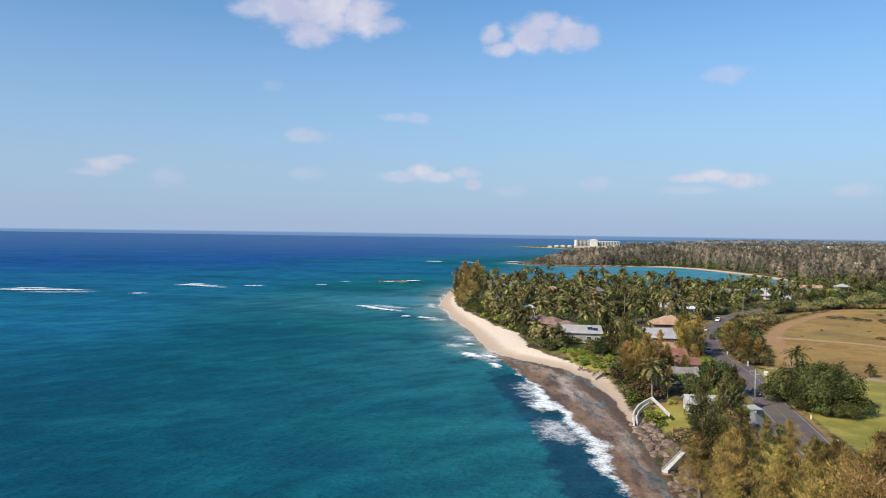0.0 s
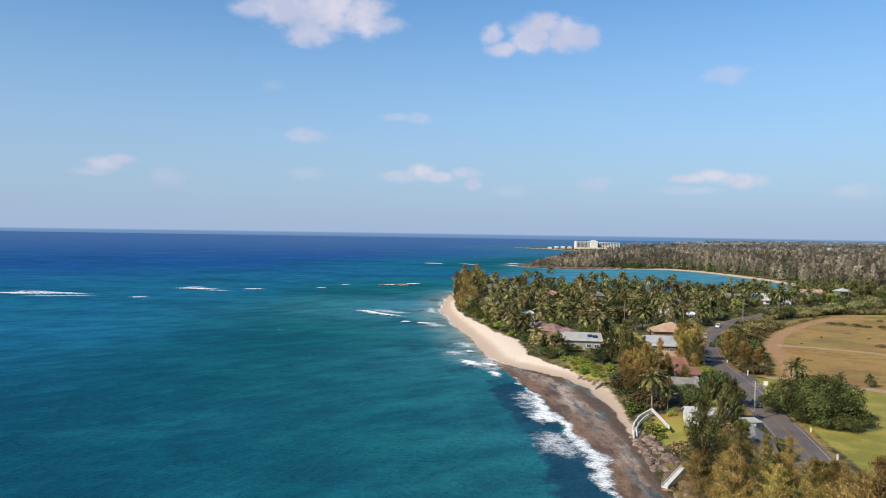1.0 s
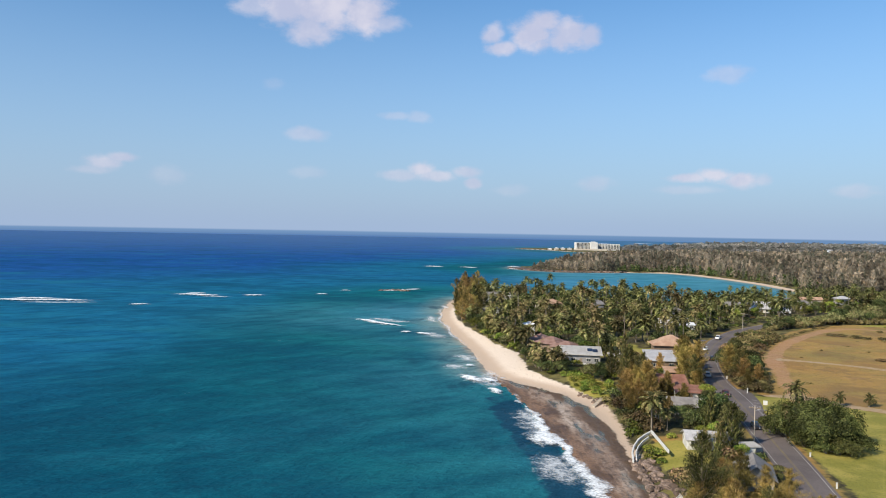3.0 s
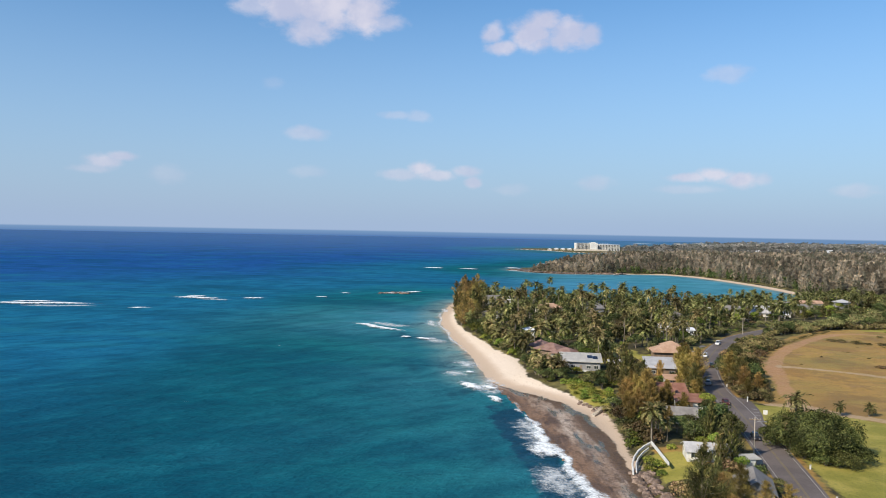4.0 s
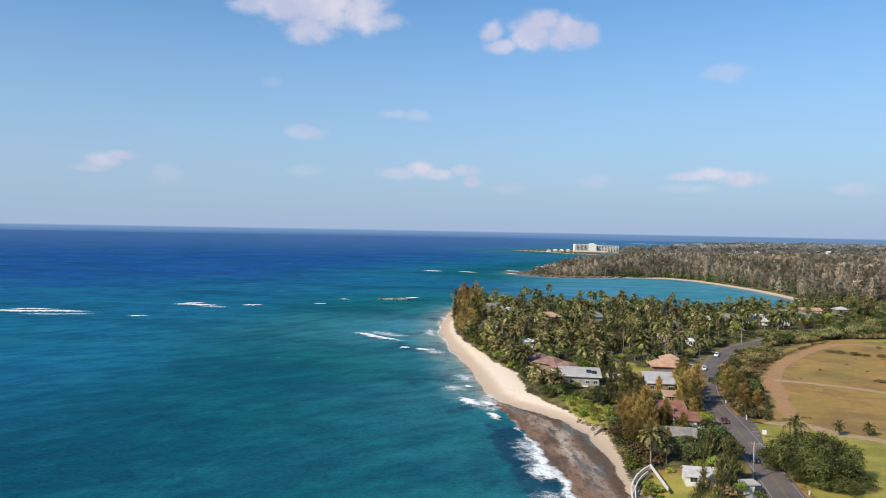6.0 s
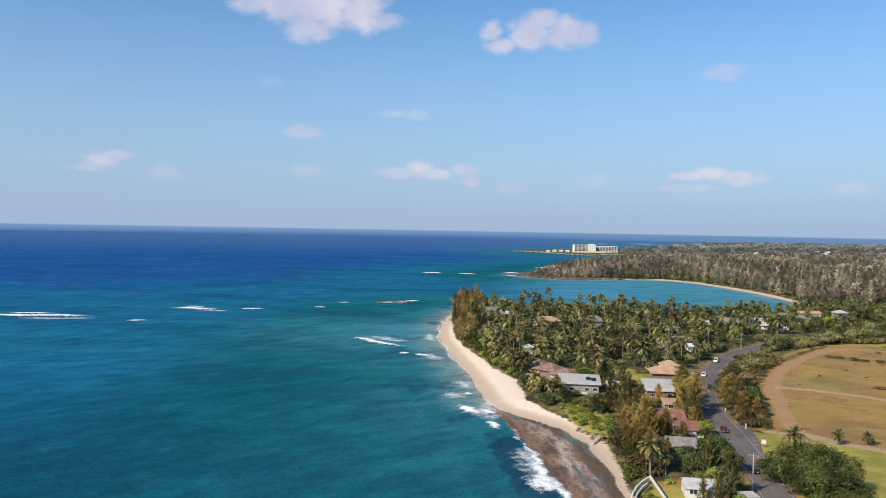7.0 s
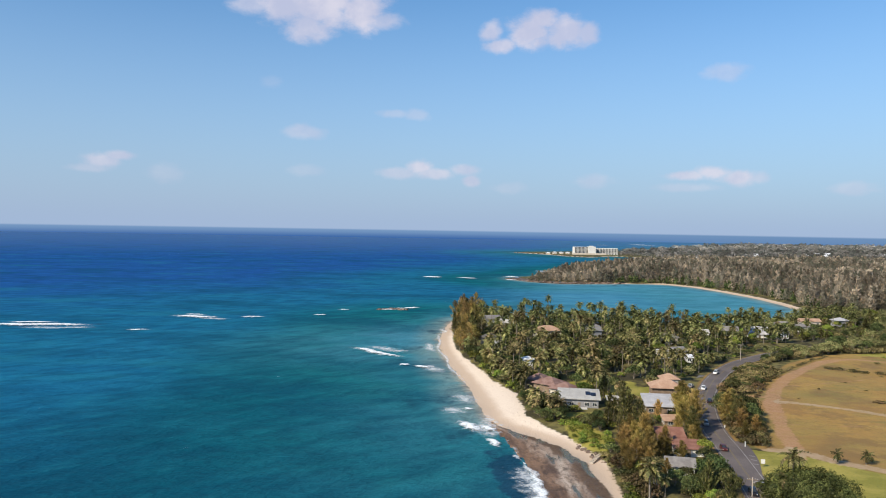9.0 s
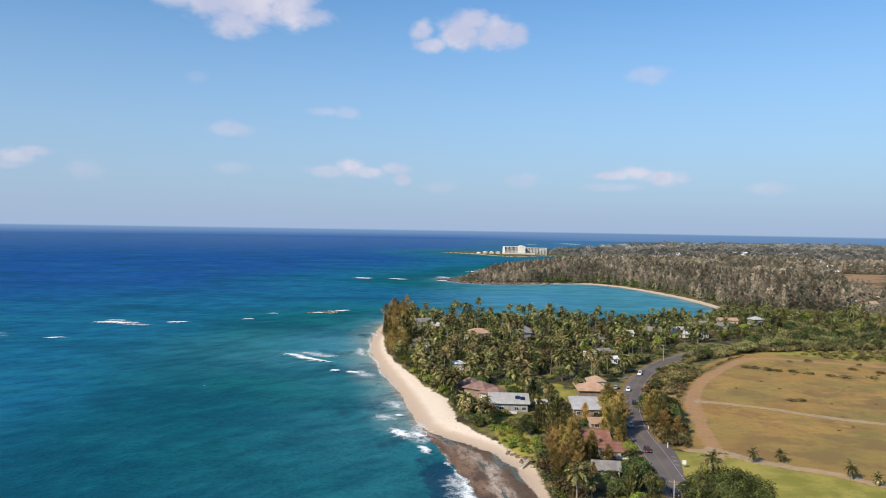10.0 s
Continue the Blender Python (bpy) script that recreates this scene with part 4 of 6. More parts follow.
SHRUB = Kind([lambda k=k: shrub((2.6, 3.2, 2.2)[k], (2.2, 2.6, 2.4)[k], 101 + k, "broad_leaf", "low dense dark green shrub") for k in range(3)], 285)
SHRUB_BRIGHT = Kind([lambda k=k: shrub((1.9, 2.4)[k], (2.2, 2.4)[k], 111 + k, "bright_leaf", "low bright green shrub by the beach") for k in range(2)], 300)
SCRUB = Kind([lambda k=k: shrub((3.0, 3.8, 2.4)[k], (3.0, 3.4, 2.6)[k], 121 + k, "scrub_leaf", "brownish olive scrub bush", 480, 0.65) for k in range(3)], 330)

# ---------------------------------------------------------------- road


def ribbon(line, off, half, z, a=0, b=None, dash=None):
    """A strip along line at a sideways offset: verts and faces."""
    pts = line[a:b]
    vs, fs = [], []
    run = 0.0
    for i, (x, y) in enumerate(pts):
        p, q = pts[max(i - 1, 0)], pts[min(i + 1, len(pts) - 1)]
        d = Vector((q[0] - p[0], q[1] - p[1])).normalized()
        n = Vector((d.y, -d.x))
        for s in (-half, half):
            vs.append((x + n.x * (off + s), y + n.y * (off + s), z))
        if i:
            o = 2 * i
            fs.append((o - 2, o - 1, o + 1, o))
    return vs, fs


def slab_ribbon(line, off, half, z, deep, a=0, b=None):
    top, f = ribbon(line, off, half, z, a, b)
    n = len(top)
    vs = top + [(x, y, z - deep) for x, y, _ in top]
    for i in range(0, n - 2, 2):
        f = f + [(i, i + 2, i + 2 + n, i + n), (i + 3, i + 1, i + 1 + n, i + 3 + n)]
    return vs, f


road = tagged(new("road", raw_mesh("road", *slab_ribbon(ROAD_LINE, 0, ROAD_HALF, 3.22, 0.5), M["asphalt"])), "two-lane grey asphalt coast road with painted lines", "road", kind="structure")
for off in (-0.16, 0.16):
    part_mesh("centre_line", raw_mesh("centre_line", *ribbon(ROAD_LINE, off, 0.075, 3.228), M["line_faded"]), road, "faded yellow centre line")
for off in (-3.55, 3.55):
    part_mesh("edge_line", raw_mesh("edge_line", *ribbon(ROAD_LINE, off, 0.07, 3.228), M["line_white"]), road, "white edge line")
turn = smooth_line([(90.5, 214), (94.6, 226), (97.2, 238), (98.0, 246)])
lay_by = tagged(new("pavement", raw_mesh("pavement", *slab_ribbon(turn, 0, 1.3, 3.215, 0.4), M["asphalt"])), "asphalt turnout beside the coast road", "turnout", kind="structure")
for x, y in ((93.4, 222), (95.6, 230), (94.6, 226)):
    bm = bmesh.new()
    box_into(bm, -0.16, -0.8, 0, 0.16, 0.8, 0.008, 0, pose(x, y, 3.224, 0, 0, 60))
    part("painted_mark", bm, M["line_white"], lay_by, "white painted mark")
drive = smooth_line([(101, 322), (108, 332), (118, 346), (128, 356)])
tagged(new("pavement", raw_mesh("pavement", *slab_ribbon(drive, -6, 3.2, 3.2, 0.4), M["old_asphalt"])), "pale worn asphalt parking strip", "pavement", kind="structure")

# ---------------------------------------------------------------- houses
BLOCKED = []       # footprints to keep trees out of: x, y, radius


def gable_roof(w, d, z, rise, over, thick=0.16):
    """Ridge along x."""
    bm = bmesh.new()
    x, y = w / 2 + over, d / 2 + over
    drop = rise * over / (d / 2)
    prof = [(-y, z - drop), (0, z + rise), (y, z - drop), (y, z - drop + thick), (0, z + rise + thick), (-y, z - drop + thick)]
    a = [bm.verts.new((-x, p, q)) for p, q in prof]
    b = [bm.verts.new((x, p, q)) for p, q in prof]
    n = len(prof)
    for i in range(n):
        j = (i + 1) % n
        bm.faces.new((a[i], a[j], b[j], b[i]))
    for s in (a, b):
        bm.faces.new((s[0], s[1], s[4], s[5]))
        bm.faces.new((s[1], s[2], s[3], s[4]))
    bmesh.ops.recalc_face_normals(bm, faces=bm.faces)
    return bm


def hip_roof(w, d, z, rise, over, thick=0.18):
    bm = bmesh.new()
    x, y = w / 2 + over, d / 2 + over
    r = max(x - y, 0.12)
    lo = [bm.verts.new(p) for p in ((-x, -y, z - .1), (x, -y, z - .1), (x, y, z - .1), (-x, y, z - .1))]
    hi = [bm.verts.new(p) for p in ((-x, -y, z - .1 + thick), (x, -y, z - .1 + thick), (x, y, z - .1 + thick), (-x, y, z - .1 + thick))]
    p, q = bm.verts.new((-r, 0, z + rise)), bm.verts.new((r, 0, z + rise))
    bm.faces.new(lo[::-1])
    for i in range(4):
        j = (i + 1) % 4
        bm.faces.new((lo[i], lo[j], hi[j], hi[i]))
    bm.faces.new((hi[0], hi[1], q, p))
    bm.faces.new((hi[1], hi[2], q))
    bm.faces.new((hi[2], hi[3], p, q))
    bm.faces.new((hi[3], hi[0], p))
    return bm


def shed_roof(w, d, z, rise, over, thick=0.22):
    """Low at the front (-y), high at the back."""
    bm = bmesh.new()
    x, y = w / 2 + over, d / 2 + over
    v = [bm.verts.new(p) for p in ((-x, -y, z), (x, -y, z), (x, y, z + rise), (-x, y, z + rise), (-x, -y, z + thick), (x, -y, z + thick), (x, y, z + rise + thick), (-x, y, z + rise + thick))]
    for f in ((3, 2, 1, 0), (4, 5, 6, 7), (0, 1, 5, 4), (1, 2, 6, 5), (2, 3, 7, 6), (3, 0, 4, 7)):
        bm.faces.new([v[i] for i in f])
    return bm


def window_unit(parent, x, y, z, w, h, facing):
    """A framed window on a wall; facing 0 front (-y), 1 right (+x), 2 back, 3 left."""
    m = Matrix.Translation((x, y, z)) @ Matrix.Rotation(radians(90 * facing), 4, "Z")
    bm = bmesh.new()
    for a, b, c, d in ((-w / 2 - .09, -h / 2 - .09, w / 2 + .09, -h / 2), (-w / 2 - .09, h / 2, w / 2 + .09, h / 2 + .09),
                       (-w / 2 - .09, -h / 2, -w / 2, h / 2), (w / 2, -h / 2, w / 2 + .09, h / 2), (-.03, -h / 2, .03, h / 2)):
        box_into(bm, a, -.07, b, c, .03, d, 0, m)
    win = part("window", bm, M["trim"], parent, "white framed window")
    bm = bmesh.new()
    box_into(bm, -w / 2, -.03, -h / 2, w / 2, .0, h / 2, 0, m)
    part("pane", bm, M["glass"], win, "dark glass pane")


def house(x, y, rot, w, d, wall_h, roof, rise, roof_mat, wall_mat, label, over=0.7, storeys=1, windows=3, base=None, gable_wall=True, ribs=0, block=True, name="house"):
    z = ground_z(x, y) if base is None else base
    th = thing(name, pose(x, y, z, 0, 0, rot), label, "house", "shore houses")
    bm = box(-w / 2, -d / 2, -0.8, w / 2, d / 2, wall_h)
    if roof == "gable":
        for s in (-1, 1):
            v = [bm.verts.new(p) for p in ((s * w / 2, -d / 2, wall_h), (s * w / 2, d / 2, wall_h), (s * w / 2, 0, wall_h + rise), (s * (w / 2 - .2), -d / 2, wall_h), (s * (w / 2 - .2), d / 2, wall_h), (s * (w / 2 - .2), 0, wall_h + rise))]
            for f in ((0, 1, 2), (3, 5, 4), (0, 2, 5, 3), (1, 4, 5, 2)):
                bm.faces.new([v[i] for i in f])
        bmesh.ops.recalc_face_normals(bm, faces=bm.faces)
    elif roof == "shed":
        for v in bm.verts:
            if v.co.z > wall_h - .01 and v.co.y > 0:
                v.co.z += rise
    part("wall", bm, M[wall_mat], th)
    maker = {"gable": gable_roof, "hip": hip_roof, "shed": shed_roof}[roof]
    rf = part("roof", maker(w, d, wall_h + 0.02, rise, over), M[roof_mat], th)
    if ribs:
        # courses or standing seams across the slope
        for k in range(ribs):
            t = (k + .5) / ribs
            bm = bmesh.new()
            if roof == "gable":
                yy = (d / 2 + over) * (1 - t)
                zz = wall_h + 0.02 + rise - rise * yy / (d / 2) + .17
                for s in (-1, 1):
                    box_into(bm, -w / 2 - over, s * yy - .05, zz - .05, w / 2 + over, s * yy + .05, zz + .05)
            else:
                xx = -w / 2 - over + (w + 2 * over) * t
                sl = math.atan2(rise, d)
                box_into(bm, xx - .03, -(d / 2 + over) / math.cos(sl), 0, xx + .03, (d / 2 + over) / math.cos(sl), .06, 0,
                         pose(0, 0, wall_h + rise / 2 + .24) @ pose(0, 0, 0, math.degrees(sl), 0, 0))
            part("roof_course", bm, M[roof_mat], rf)
    for st in range(storeys):
        zc = 1.5 + st * 2.8
        if zc + .7 > wall_h:
            break
        for k in range(windows):
            xx = -w / 2 + w * (k + .5) / windows
            if st == 0 and k == windows // 2:
                dr = part("door", box(xx - .5, -d / 2 - .06, 0.0, xx + .5, -d / 2 + .02, 2.1, .02), M["wood"], th, "brown panel door")
                part("door_handle", box(xx + .36, -d / 2 - .12, 1.0, xx + .42, -d / 2 - .06, 1.12), M["metal"], dr)
            else:
                window_unit(th, xx, -d / 2, zc, min(1.6, w / windows * .6), 1.15, 0)
        for s, face in ((1, 1), (-1, 3)):
            for k in range(2):
                window_unit(th, s * w / 2, -d / 4 + k * d / 2, zc, 1.2, 1.1, face)
    if block:
        BLOCKED.append((x, y, max(w, d) * .5 + 1.5))
    return th


# the grey-roofed beach house with its solar panels
A = house(54.5, 296, -8, 14.6, 10.0, 3.4, "shed", 1.7, "grey_roof", "grey_wall", "low beach house with grey sloping roof and solar panels", 0.9, 1, 5, ribs=9)
for k in range(2):
    sl = math.degrees(math.atan2(1.7, 10.0))
    bm = bmesh.new()
    box_into(bm, 2.6 + 2.0 * k, -1.2 - 0.9 * k, 0, 4.5 + 2.0 * k, 2.2 - 0.9 * k, .06, 0, pose(0, 0, 3.4 + .85 + .33, sl, 0, 0))
    part("solar_panel", bm, M["solar"], A, "dark solar panel")
bm = box(-8.6, -8.2, 0.2, 3, -5.3, 0.45, .02)
part("terrace", bm, M["concrete"], A, "pale concrete terrace")
# the long house with stepped red-brown roofs beside it
house(46.5, 319, -42, 10.5, 9, 4.0, "hip", 2.6, "brown_roof", "brown_wall", "low house with red-brown hipped roof", 1.0, 1, 3)
house(51.5, 310.0, -42, 9.5, 8, 3.7, "hip", 2.3, "brown_roof", "cream_wall", "low house wing with red-brown hipped roof", 1.0, 1, 3)
house(42.8, 327, -30, 8, 8, 4.2, "hip", 2.6, "brown_roof", "brown_wall", "house with steep red-brown hipped roof", 1.0, 1, 3)
house(42.8, 369, 10, 4.2, 4.2, 5.4, "hip", 1.3, "white_roof", "white_wall", "small white pavilion among palms", 0.8, 1, 2)
house(29.5, 446, 14, 9, 10, 4.2, "hip", 3.0, "dark_roof", "grey_wall", "house with steep dark shingled roof", 0.9, 1, 3)
house(30.5, 439, 100, 7, 6, 3.6, "gable", 2.6, "dark_roof", "white_wall", "white gabled house front with dark roof", 0.7, 1, 2)
house(67, 474, 8, 15, 10, 5.4, "hip", 2.6, "tan_roof", "cream_wall", "wide cream house with tan hipped roof", 1.0, 1, 5)
house(99, 500, -5, 12, 9, 4.4, "hip", 2.6, "slate_roof", "grey_wall", "house with grey-brown hipped roof", 1.0, 1, 3)
house(97, 478, 10, 8, 7, 4.6, "shed", 1.2, "slate_roof", "grey_wall", "grey house with low sloping roof among palms", 0.8, 1, 3)
house(36, 535, 20, 11, 8, 5.2, "gable", 2.0, "slate_roof", "white_wall", "white house with grey gabled roof", .8, 1, 3)
house(46, 522, -10, 9, 7, 4.0, "gable", 1.8, "grey_roof", "cream_wall", "cream cottage with pale grey roof", .8, 1, 3)
house(55, 552, 5, 11, 8, 5.0, "hip", 2.0, "slate_roof", "white_wall", "white house with slate roof", .8, 1, 3)
# houses beside the road
house(91.5, 306, -6, 11.5, 9, 5.6, "hip", 3.0, "tan_roof", "brown_wall", "house with pinkish tan hipped roof", 1.0, 1, 3)
house(100, 330, -6, 7, 6, 4.0, "hip", 2.0, "tan_roof", "cream_wall", "small house with pinkish tan roof", 0.8, 1, 2)
house(83, 287, -6, 10.0, 11, 3.0, "shed", 2.2, "blue_grey_roof", "brown_wall", "house with pale blue-grey metal roof", 0.8, 1, 3, ribs=12)
house(69.5, 296.5, -3, 7, 4, 2.2, "shed", 0.7, "grey_roof", "cream_wall", "low shed with pale flat roof", 0.6, 1, 2)
house(83, 266, -4, 8, 5, 2.2, "shed", 0.9, "tan_roof", "brown_wall", "low building with dusty tan roof", 0.6, 1, 2)
house(74.2, 245, -4, 8.0, 13.0, 3.2, "gable", 2.0, "red_roof", "brown_wall", "house with terracotta red roof in courses", .7, 1, 3, ribs=11)
house(77.0, 233.5, -10, 8.5, 7, 2.4, "shed", 0.9, "red_roof", "white_wall", "low house wing with red roof and white fascia", .6, 1, 3, ribs=9)
house(69.0, 216, -12, 7.5, 7, 2.5, "gable", 1.6, "slate_roof", "white_wall", "white cottage with grey gabled roof", .6, 1, 3)
house(64.0, 181, -8, 10, 6.5, 2.3, "gable", 1.3, "blue_grey_roof", "white_wall", "white cottage with pale grey roof", .5, 1, 3)
house(64.2, 153.5, 72, 9.5, 6.5, 2.8, "gable", 2.1, "slate_roof", "grey_wall", "blue-grey house with worn grey roof", .7, 1, 3)
house(71.2, 173.5, 8, 3.6, 2.6, 2.0, "shed", .3, "grey_roof", "white_wall", "small white carport roof beside the road", .3, 1, 2)
# houses near the bay
house(206.5, 494, -14, 12, 11, 3.2, "gable", 3.6, "blue_grey_roof", "white_wall", "large pale gabled building", 1.0, 1, 4)
house(192, 503, -14, 10, 9, 3.6, "gable", 2.2, "slate_roof", "grey_wall", "grey house with slate roof by the bay", .9, 1, 3)
house(222, 491, -10, 7, 6, 2.8, "gable", 1.6, "slate_roof", "white_wall", "small white outbuilding beside a hall", .6, 1, 2)
house(240, 528, 5, 15, 9, 4.6, "hip", 2.4, "slate_roof", "cream_wall", "house with grey hipped roof by the bay", .9, 1, 3)
house(251, 525, 5, 7, 7, 4.0, "hip", 2.0, "slate_roof", "white_wall", "small white house by the bay", .8, 2, 3)
house(274, 565, 0, 17, 7, 3.5, "gable", 1.6, "tan_roof", "cream_wall", "long cream house by the bay", .7, 1, 4)
house(297, 562, 10, 9, 8, 4.6, "hip", 2.0, "blue_grey_roof", "grey_wall", "house with blue-grey roof among trees", .8, 1, 3)
house(120, 404, -14, 7.5, 6, 2.8, "gable", 1.7, "grey_roof", "white_wall", "white cottage with pale grey roof", .8, 1, 3)
house(126.5, 393, -8, 8.5, 4.5, 2.6, "shed", .8, "white_roof", "white_wall", "low white flat-roofed cottage", .6, 1, 3)
house(128, 410, 20, 8, 7, 3.4, "gable", 1.8, "slate_roof", "white_wall", "cottage with grey roof", .8, 1, 3)
house(166, 478, 0, 6, 6, 4.6, "gable", 1.8, "grey_roof", "white_wall", "tall white house among palms", .5, 2, 3)
house(217, 480, 0, 4, 4, 2.8, "gable", 1.4, "white_roof", "white_wall", "small white beach hut under palms", .4, 1, 2)
house(137, 455, 0, 10, 8, 4.5, "hip", 2.0, "slate_roof", "cream_wall", "cottage with slate roof among palms", .8, 1, 3)
# far farm and village buildings
for x, y, w, d, mat, wm in ((478, 725, 20, 7, "white_roof", "cream_wall"), (500, 735, 11, 7, "tan_roof", "cream_wall"), (488, 700, 10, 7, "tan_roof", "cream_wall"),
                            (731, 1606, 26, 12, "white_roof", "white_wall"), (719, 1525, 22, 12, "tan_roof", "cream_wall"), (1010, 2100, 26, 14, "white_roof", "white_wall"),
                            (1030, 2030, 20, 12, "white_roof", "white_wall"), (985, 1796, 22, 12, "white_roof", "white_wall"), (922, 1576, 34, 14, "grey_roof", "cream_wall"),
                            (900, 1600, 22, 12, "grey_roof", "cream_wall"), (763, 1234, 20, 12, "grey_roof", "grey_wall"), (792, 1239, 26, 14, "white_roof", "cream_wall"),
                            (1045, 1690, 40, 16, "grey_roof", "white_wall"), (852, 2052, 24, 12, "white_roof", "white_wall"), (605, 1780, 16, 10, "white_roof", "white_wall"),
                            (735, 1250, 30, 12, "slate_roof", "cream_wall"), (640, 1130, 20, 12, "blue_grey_roof", "grey_wall"),
                            (874, 1375, 30, 14, "white_roof", "cream_wall"), (968, 1564, 34, 14, "white_roof", "white_wall"), (780, 1699, 30, 12, "tan_roof", "cream_wall"),
                            (1105, 2230, 30, 14, "white_roof", "white_wall"), (1289, 2202, 40, 14, "white_roof", "white_wall"),
                            (1140, 2236, 30, 14, "white_roof", "white_wall"), (584, 918, 22, 12, "blue_grey_roof", "white_wall")):
    if y > 1200:
        w, d = w * .65, d * .65
    house(x, y, 10, w, d, 6 if y > 800 else 3.2, "gable", 4 if y > 800 else 2, mat, wm, "distant low building with pale gabled roof", .8, 1, 3, name="building")

# ---------------------------------------------------------------- the hotel on the far point


def hotel_wing(th, x0, y0, rot, w, d, storeys, bays):
    sh = 3.3
    m = pose(x0, y0, 0, 0, 0, rot)
    bm = bmesh.new()
    box_into(bm, -w / 2, -d / 2 + 1.5, -2, w / 2, d / 2, storeys * sh + 1.2, 0, m)
    wing = part("wing", bm, M["white_wall"], th)
    for k in range(storeys + 1):
        bm = bmesh.new()
        box_into(bm, -w / 2 - .2, -d / 2, k * sh - .1, w / 2 + .2, -d / 2 + 1.6, k * sh + .5, 0, m)
        part("balcony", bm, M["white_wall"], wing)
    for k in range(bays + 1):
        xx = -w / 2 + w * k / bays
        bm = bmesh.new()
        box_into(bm, xx - .25, -d / 2 + .1, 0, xx + .25, -d / 2 + 1.6, storeys * sh + .4, 0, m)
        part("fin", bm, M["white_wall"], wing)
    for s in range(storeys):
        for k in range(bays):
            xx = -w / 2 + w * (k + .5) / bays
            bm = bmesh.new()
            box_into(bm, xx - w / bays * .26, -d / 2 + 1.44, s * sh + .55, xx + w / bays * .26, -d / 2 + 1.52, s * sh + 3.0, 0, m)
            part("window", bm, M["glass"], wing)


hx, hy = 420, 2085
hotel = thing("hotel", pose(hx, hy, ground_z(hx, hy)), "white six-storey resort hotel with rows of balconies", "hotel")
hotel_wing(hotel, -36, 4, 14, 40, 16, 6, 10)
hotel_wing(hotel, 38, 16, -12, 62, 15, 5, 15)
bm = bmesh.new()
box_into(bm, -16, -10, -2, 4, 12, 22.0, .3)
part("tower", bm, M["white_wall"], hotel, "plain white end tower")
bm = bmesh.new()
box_into(bm, -12, -4, 22.0, -1, 6, 24, .2)
part("plant_room", bm, M["white_wall"], hotel)
bm = box(-60, -20, -2, 30, -9, 4.2, .3)
part("lobby", bm, M["cream_wall"], hotel, "low cream lobby block")
for k in range(5):
    house(300 + k * 17, 2125 - k * 8, -10, 12, 9, 4, "hip", 2, "white_roof", "cream_wall", "low resort cottage with pale roof", .8, 1, 3)

# ---------------------------------------------------------------- planting of the shore village
rng = random.Random(5)
VILLAGE = [(12, 585), (27, 598), (60, 590), (130, 566), (198, 560), (255, 595), (312, 650), (345, 640), (330, 560), (285, 500), (228, 470), (188, 448), (160, 420),
           (140, 385), (124, 354), (112, 330), (100, 298), (92, 270), (87, 240), (80, 205), (75, 180), (70, 150), (60, 110), (52, 90), (47, 130), (49, 200), (51, 225), (47, 245), (42, 260), (34, 280), (34, 315), (24, 345), (20, 378), (12, 420), (9, 470)]
OPEN = LAWNS + [[(100, 322), (112, 330), (128, 352), (118, 358), (104, 338)], [(88, 324), (96, 324), (96, 300), (88, 300)]]


def free(x, y, r=1.5, shade=3.5):
    for hx_, hy_, hr in BLOCKED:
        dx, dy = x - hx_, y - hy_
        if dx * dx + dy * dy < (hr + r) ** 2:
            return False
        if shade and abs(dx) < hr + r and -hr - shade * 1.6 < dy < 0:
            return False
    X, Y = np.array([x]), np.array([y])
    if line_distance(ROAD_LINE, X, Y)[0] < 6.5 + r:
        return False
    return not any(inside(q, X, Y)[0] for q in OPEN)


# low growth only, where the beach at the head of the bay shows over it
LOW_GROWTH = np.array([(236, 572), (262, 590), (318, 655), (352, 660), (345, 600), (300, 552), (262, 540)], float)


def in_gap(x, y):
    return bool(inside(LOW_GROWTH, np.array([x]), np.array([y]))[0])


def scatter(poly, gap, count, seed):
    r = np.random.default_rng(seed)
    p = np.array(poly, float)
    lo, hi = p.min(0), p.max(0)
    c = r.uniform(lo, hi, (count * 40, 2))
    c = c[inside(p, c[:, 0], c[:, 1])]
    kept = np.empty((0, 2))
    for q in c:
        if len(kept) >= count:
            break
        if not len(kept) or ((kept - q) ** 2).sum(1).min() > gap * gap:
            kept = np.vstack([kept, q])
    return [(float(x), float(y)) for x, y in kept]


# ironwoods on the point and along the beach
for x, y in scatter([(9, 470), (13, 445), (20, 450), (24, 500), (30, 560), (26, 594), (14, 582), (9, 540)], 4.2, 40, 1):
    (IRON if rng.random() < .4 else IRON_GREEN).plant(x, y, rng.uniform(0.85, 1.12), rng)
for x, y in scatter([(10, 430), (16, 410), (22, 425), (20, 450), (11, 455)], 3.5, 14, 2):
    IRON.plant(x, y, rng.uniform(0.55, 0.8), rng)
# tall ironwoods between the beach house and the road
for x, y, s in ((60, 266, .66), (64, 262, .72), (67, 268, .74), (63, 272, .68), (58.5, 261, .58), (69, 275, .72), (66, 256, .62), (71, 264, .6), (61, 257, .5), (70, 281, .62)):
    IRON_GREEN.plant(x, y, s, rng)
for x, y, s, k in ((57, 232, .6, 0), (61, 236, .66, 1), (65, 240, .66, 2), (60, 228, .58, 0), (64, 231, .64, 1), (67, 245, .62, 0), (58, 222, .56, 2), (62, 222, .6, 0), (56, 226, .5, 1), (66, 226, .5, 2), (60, 215, .5, 1), (55, 217, .45, 0),
                   (62, 246, .6, 2), (58, 240, .52, 1), (63, 209, .4, 2), (57, 209, .38, 0)):
    IRON_NEAR.plant(x, y, s, rng, k)
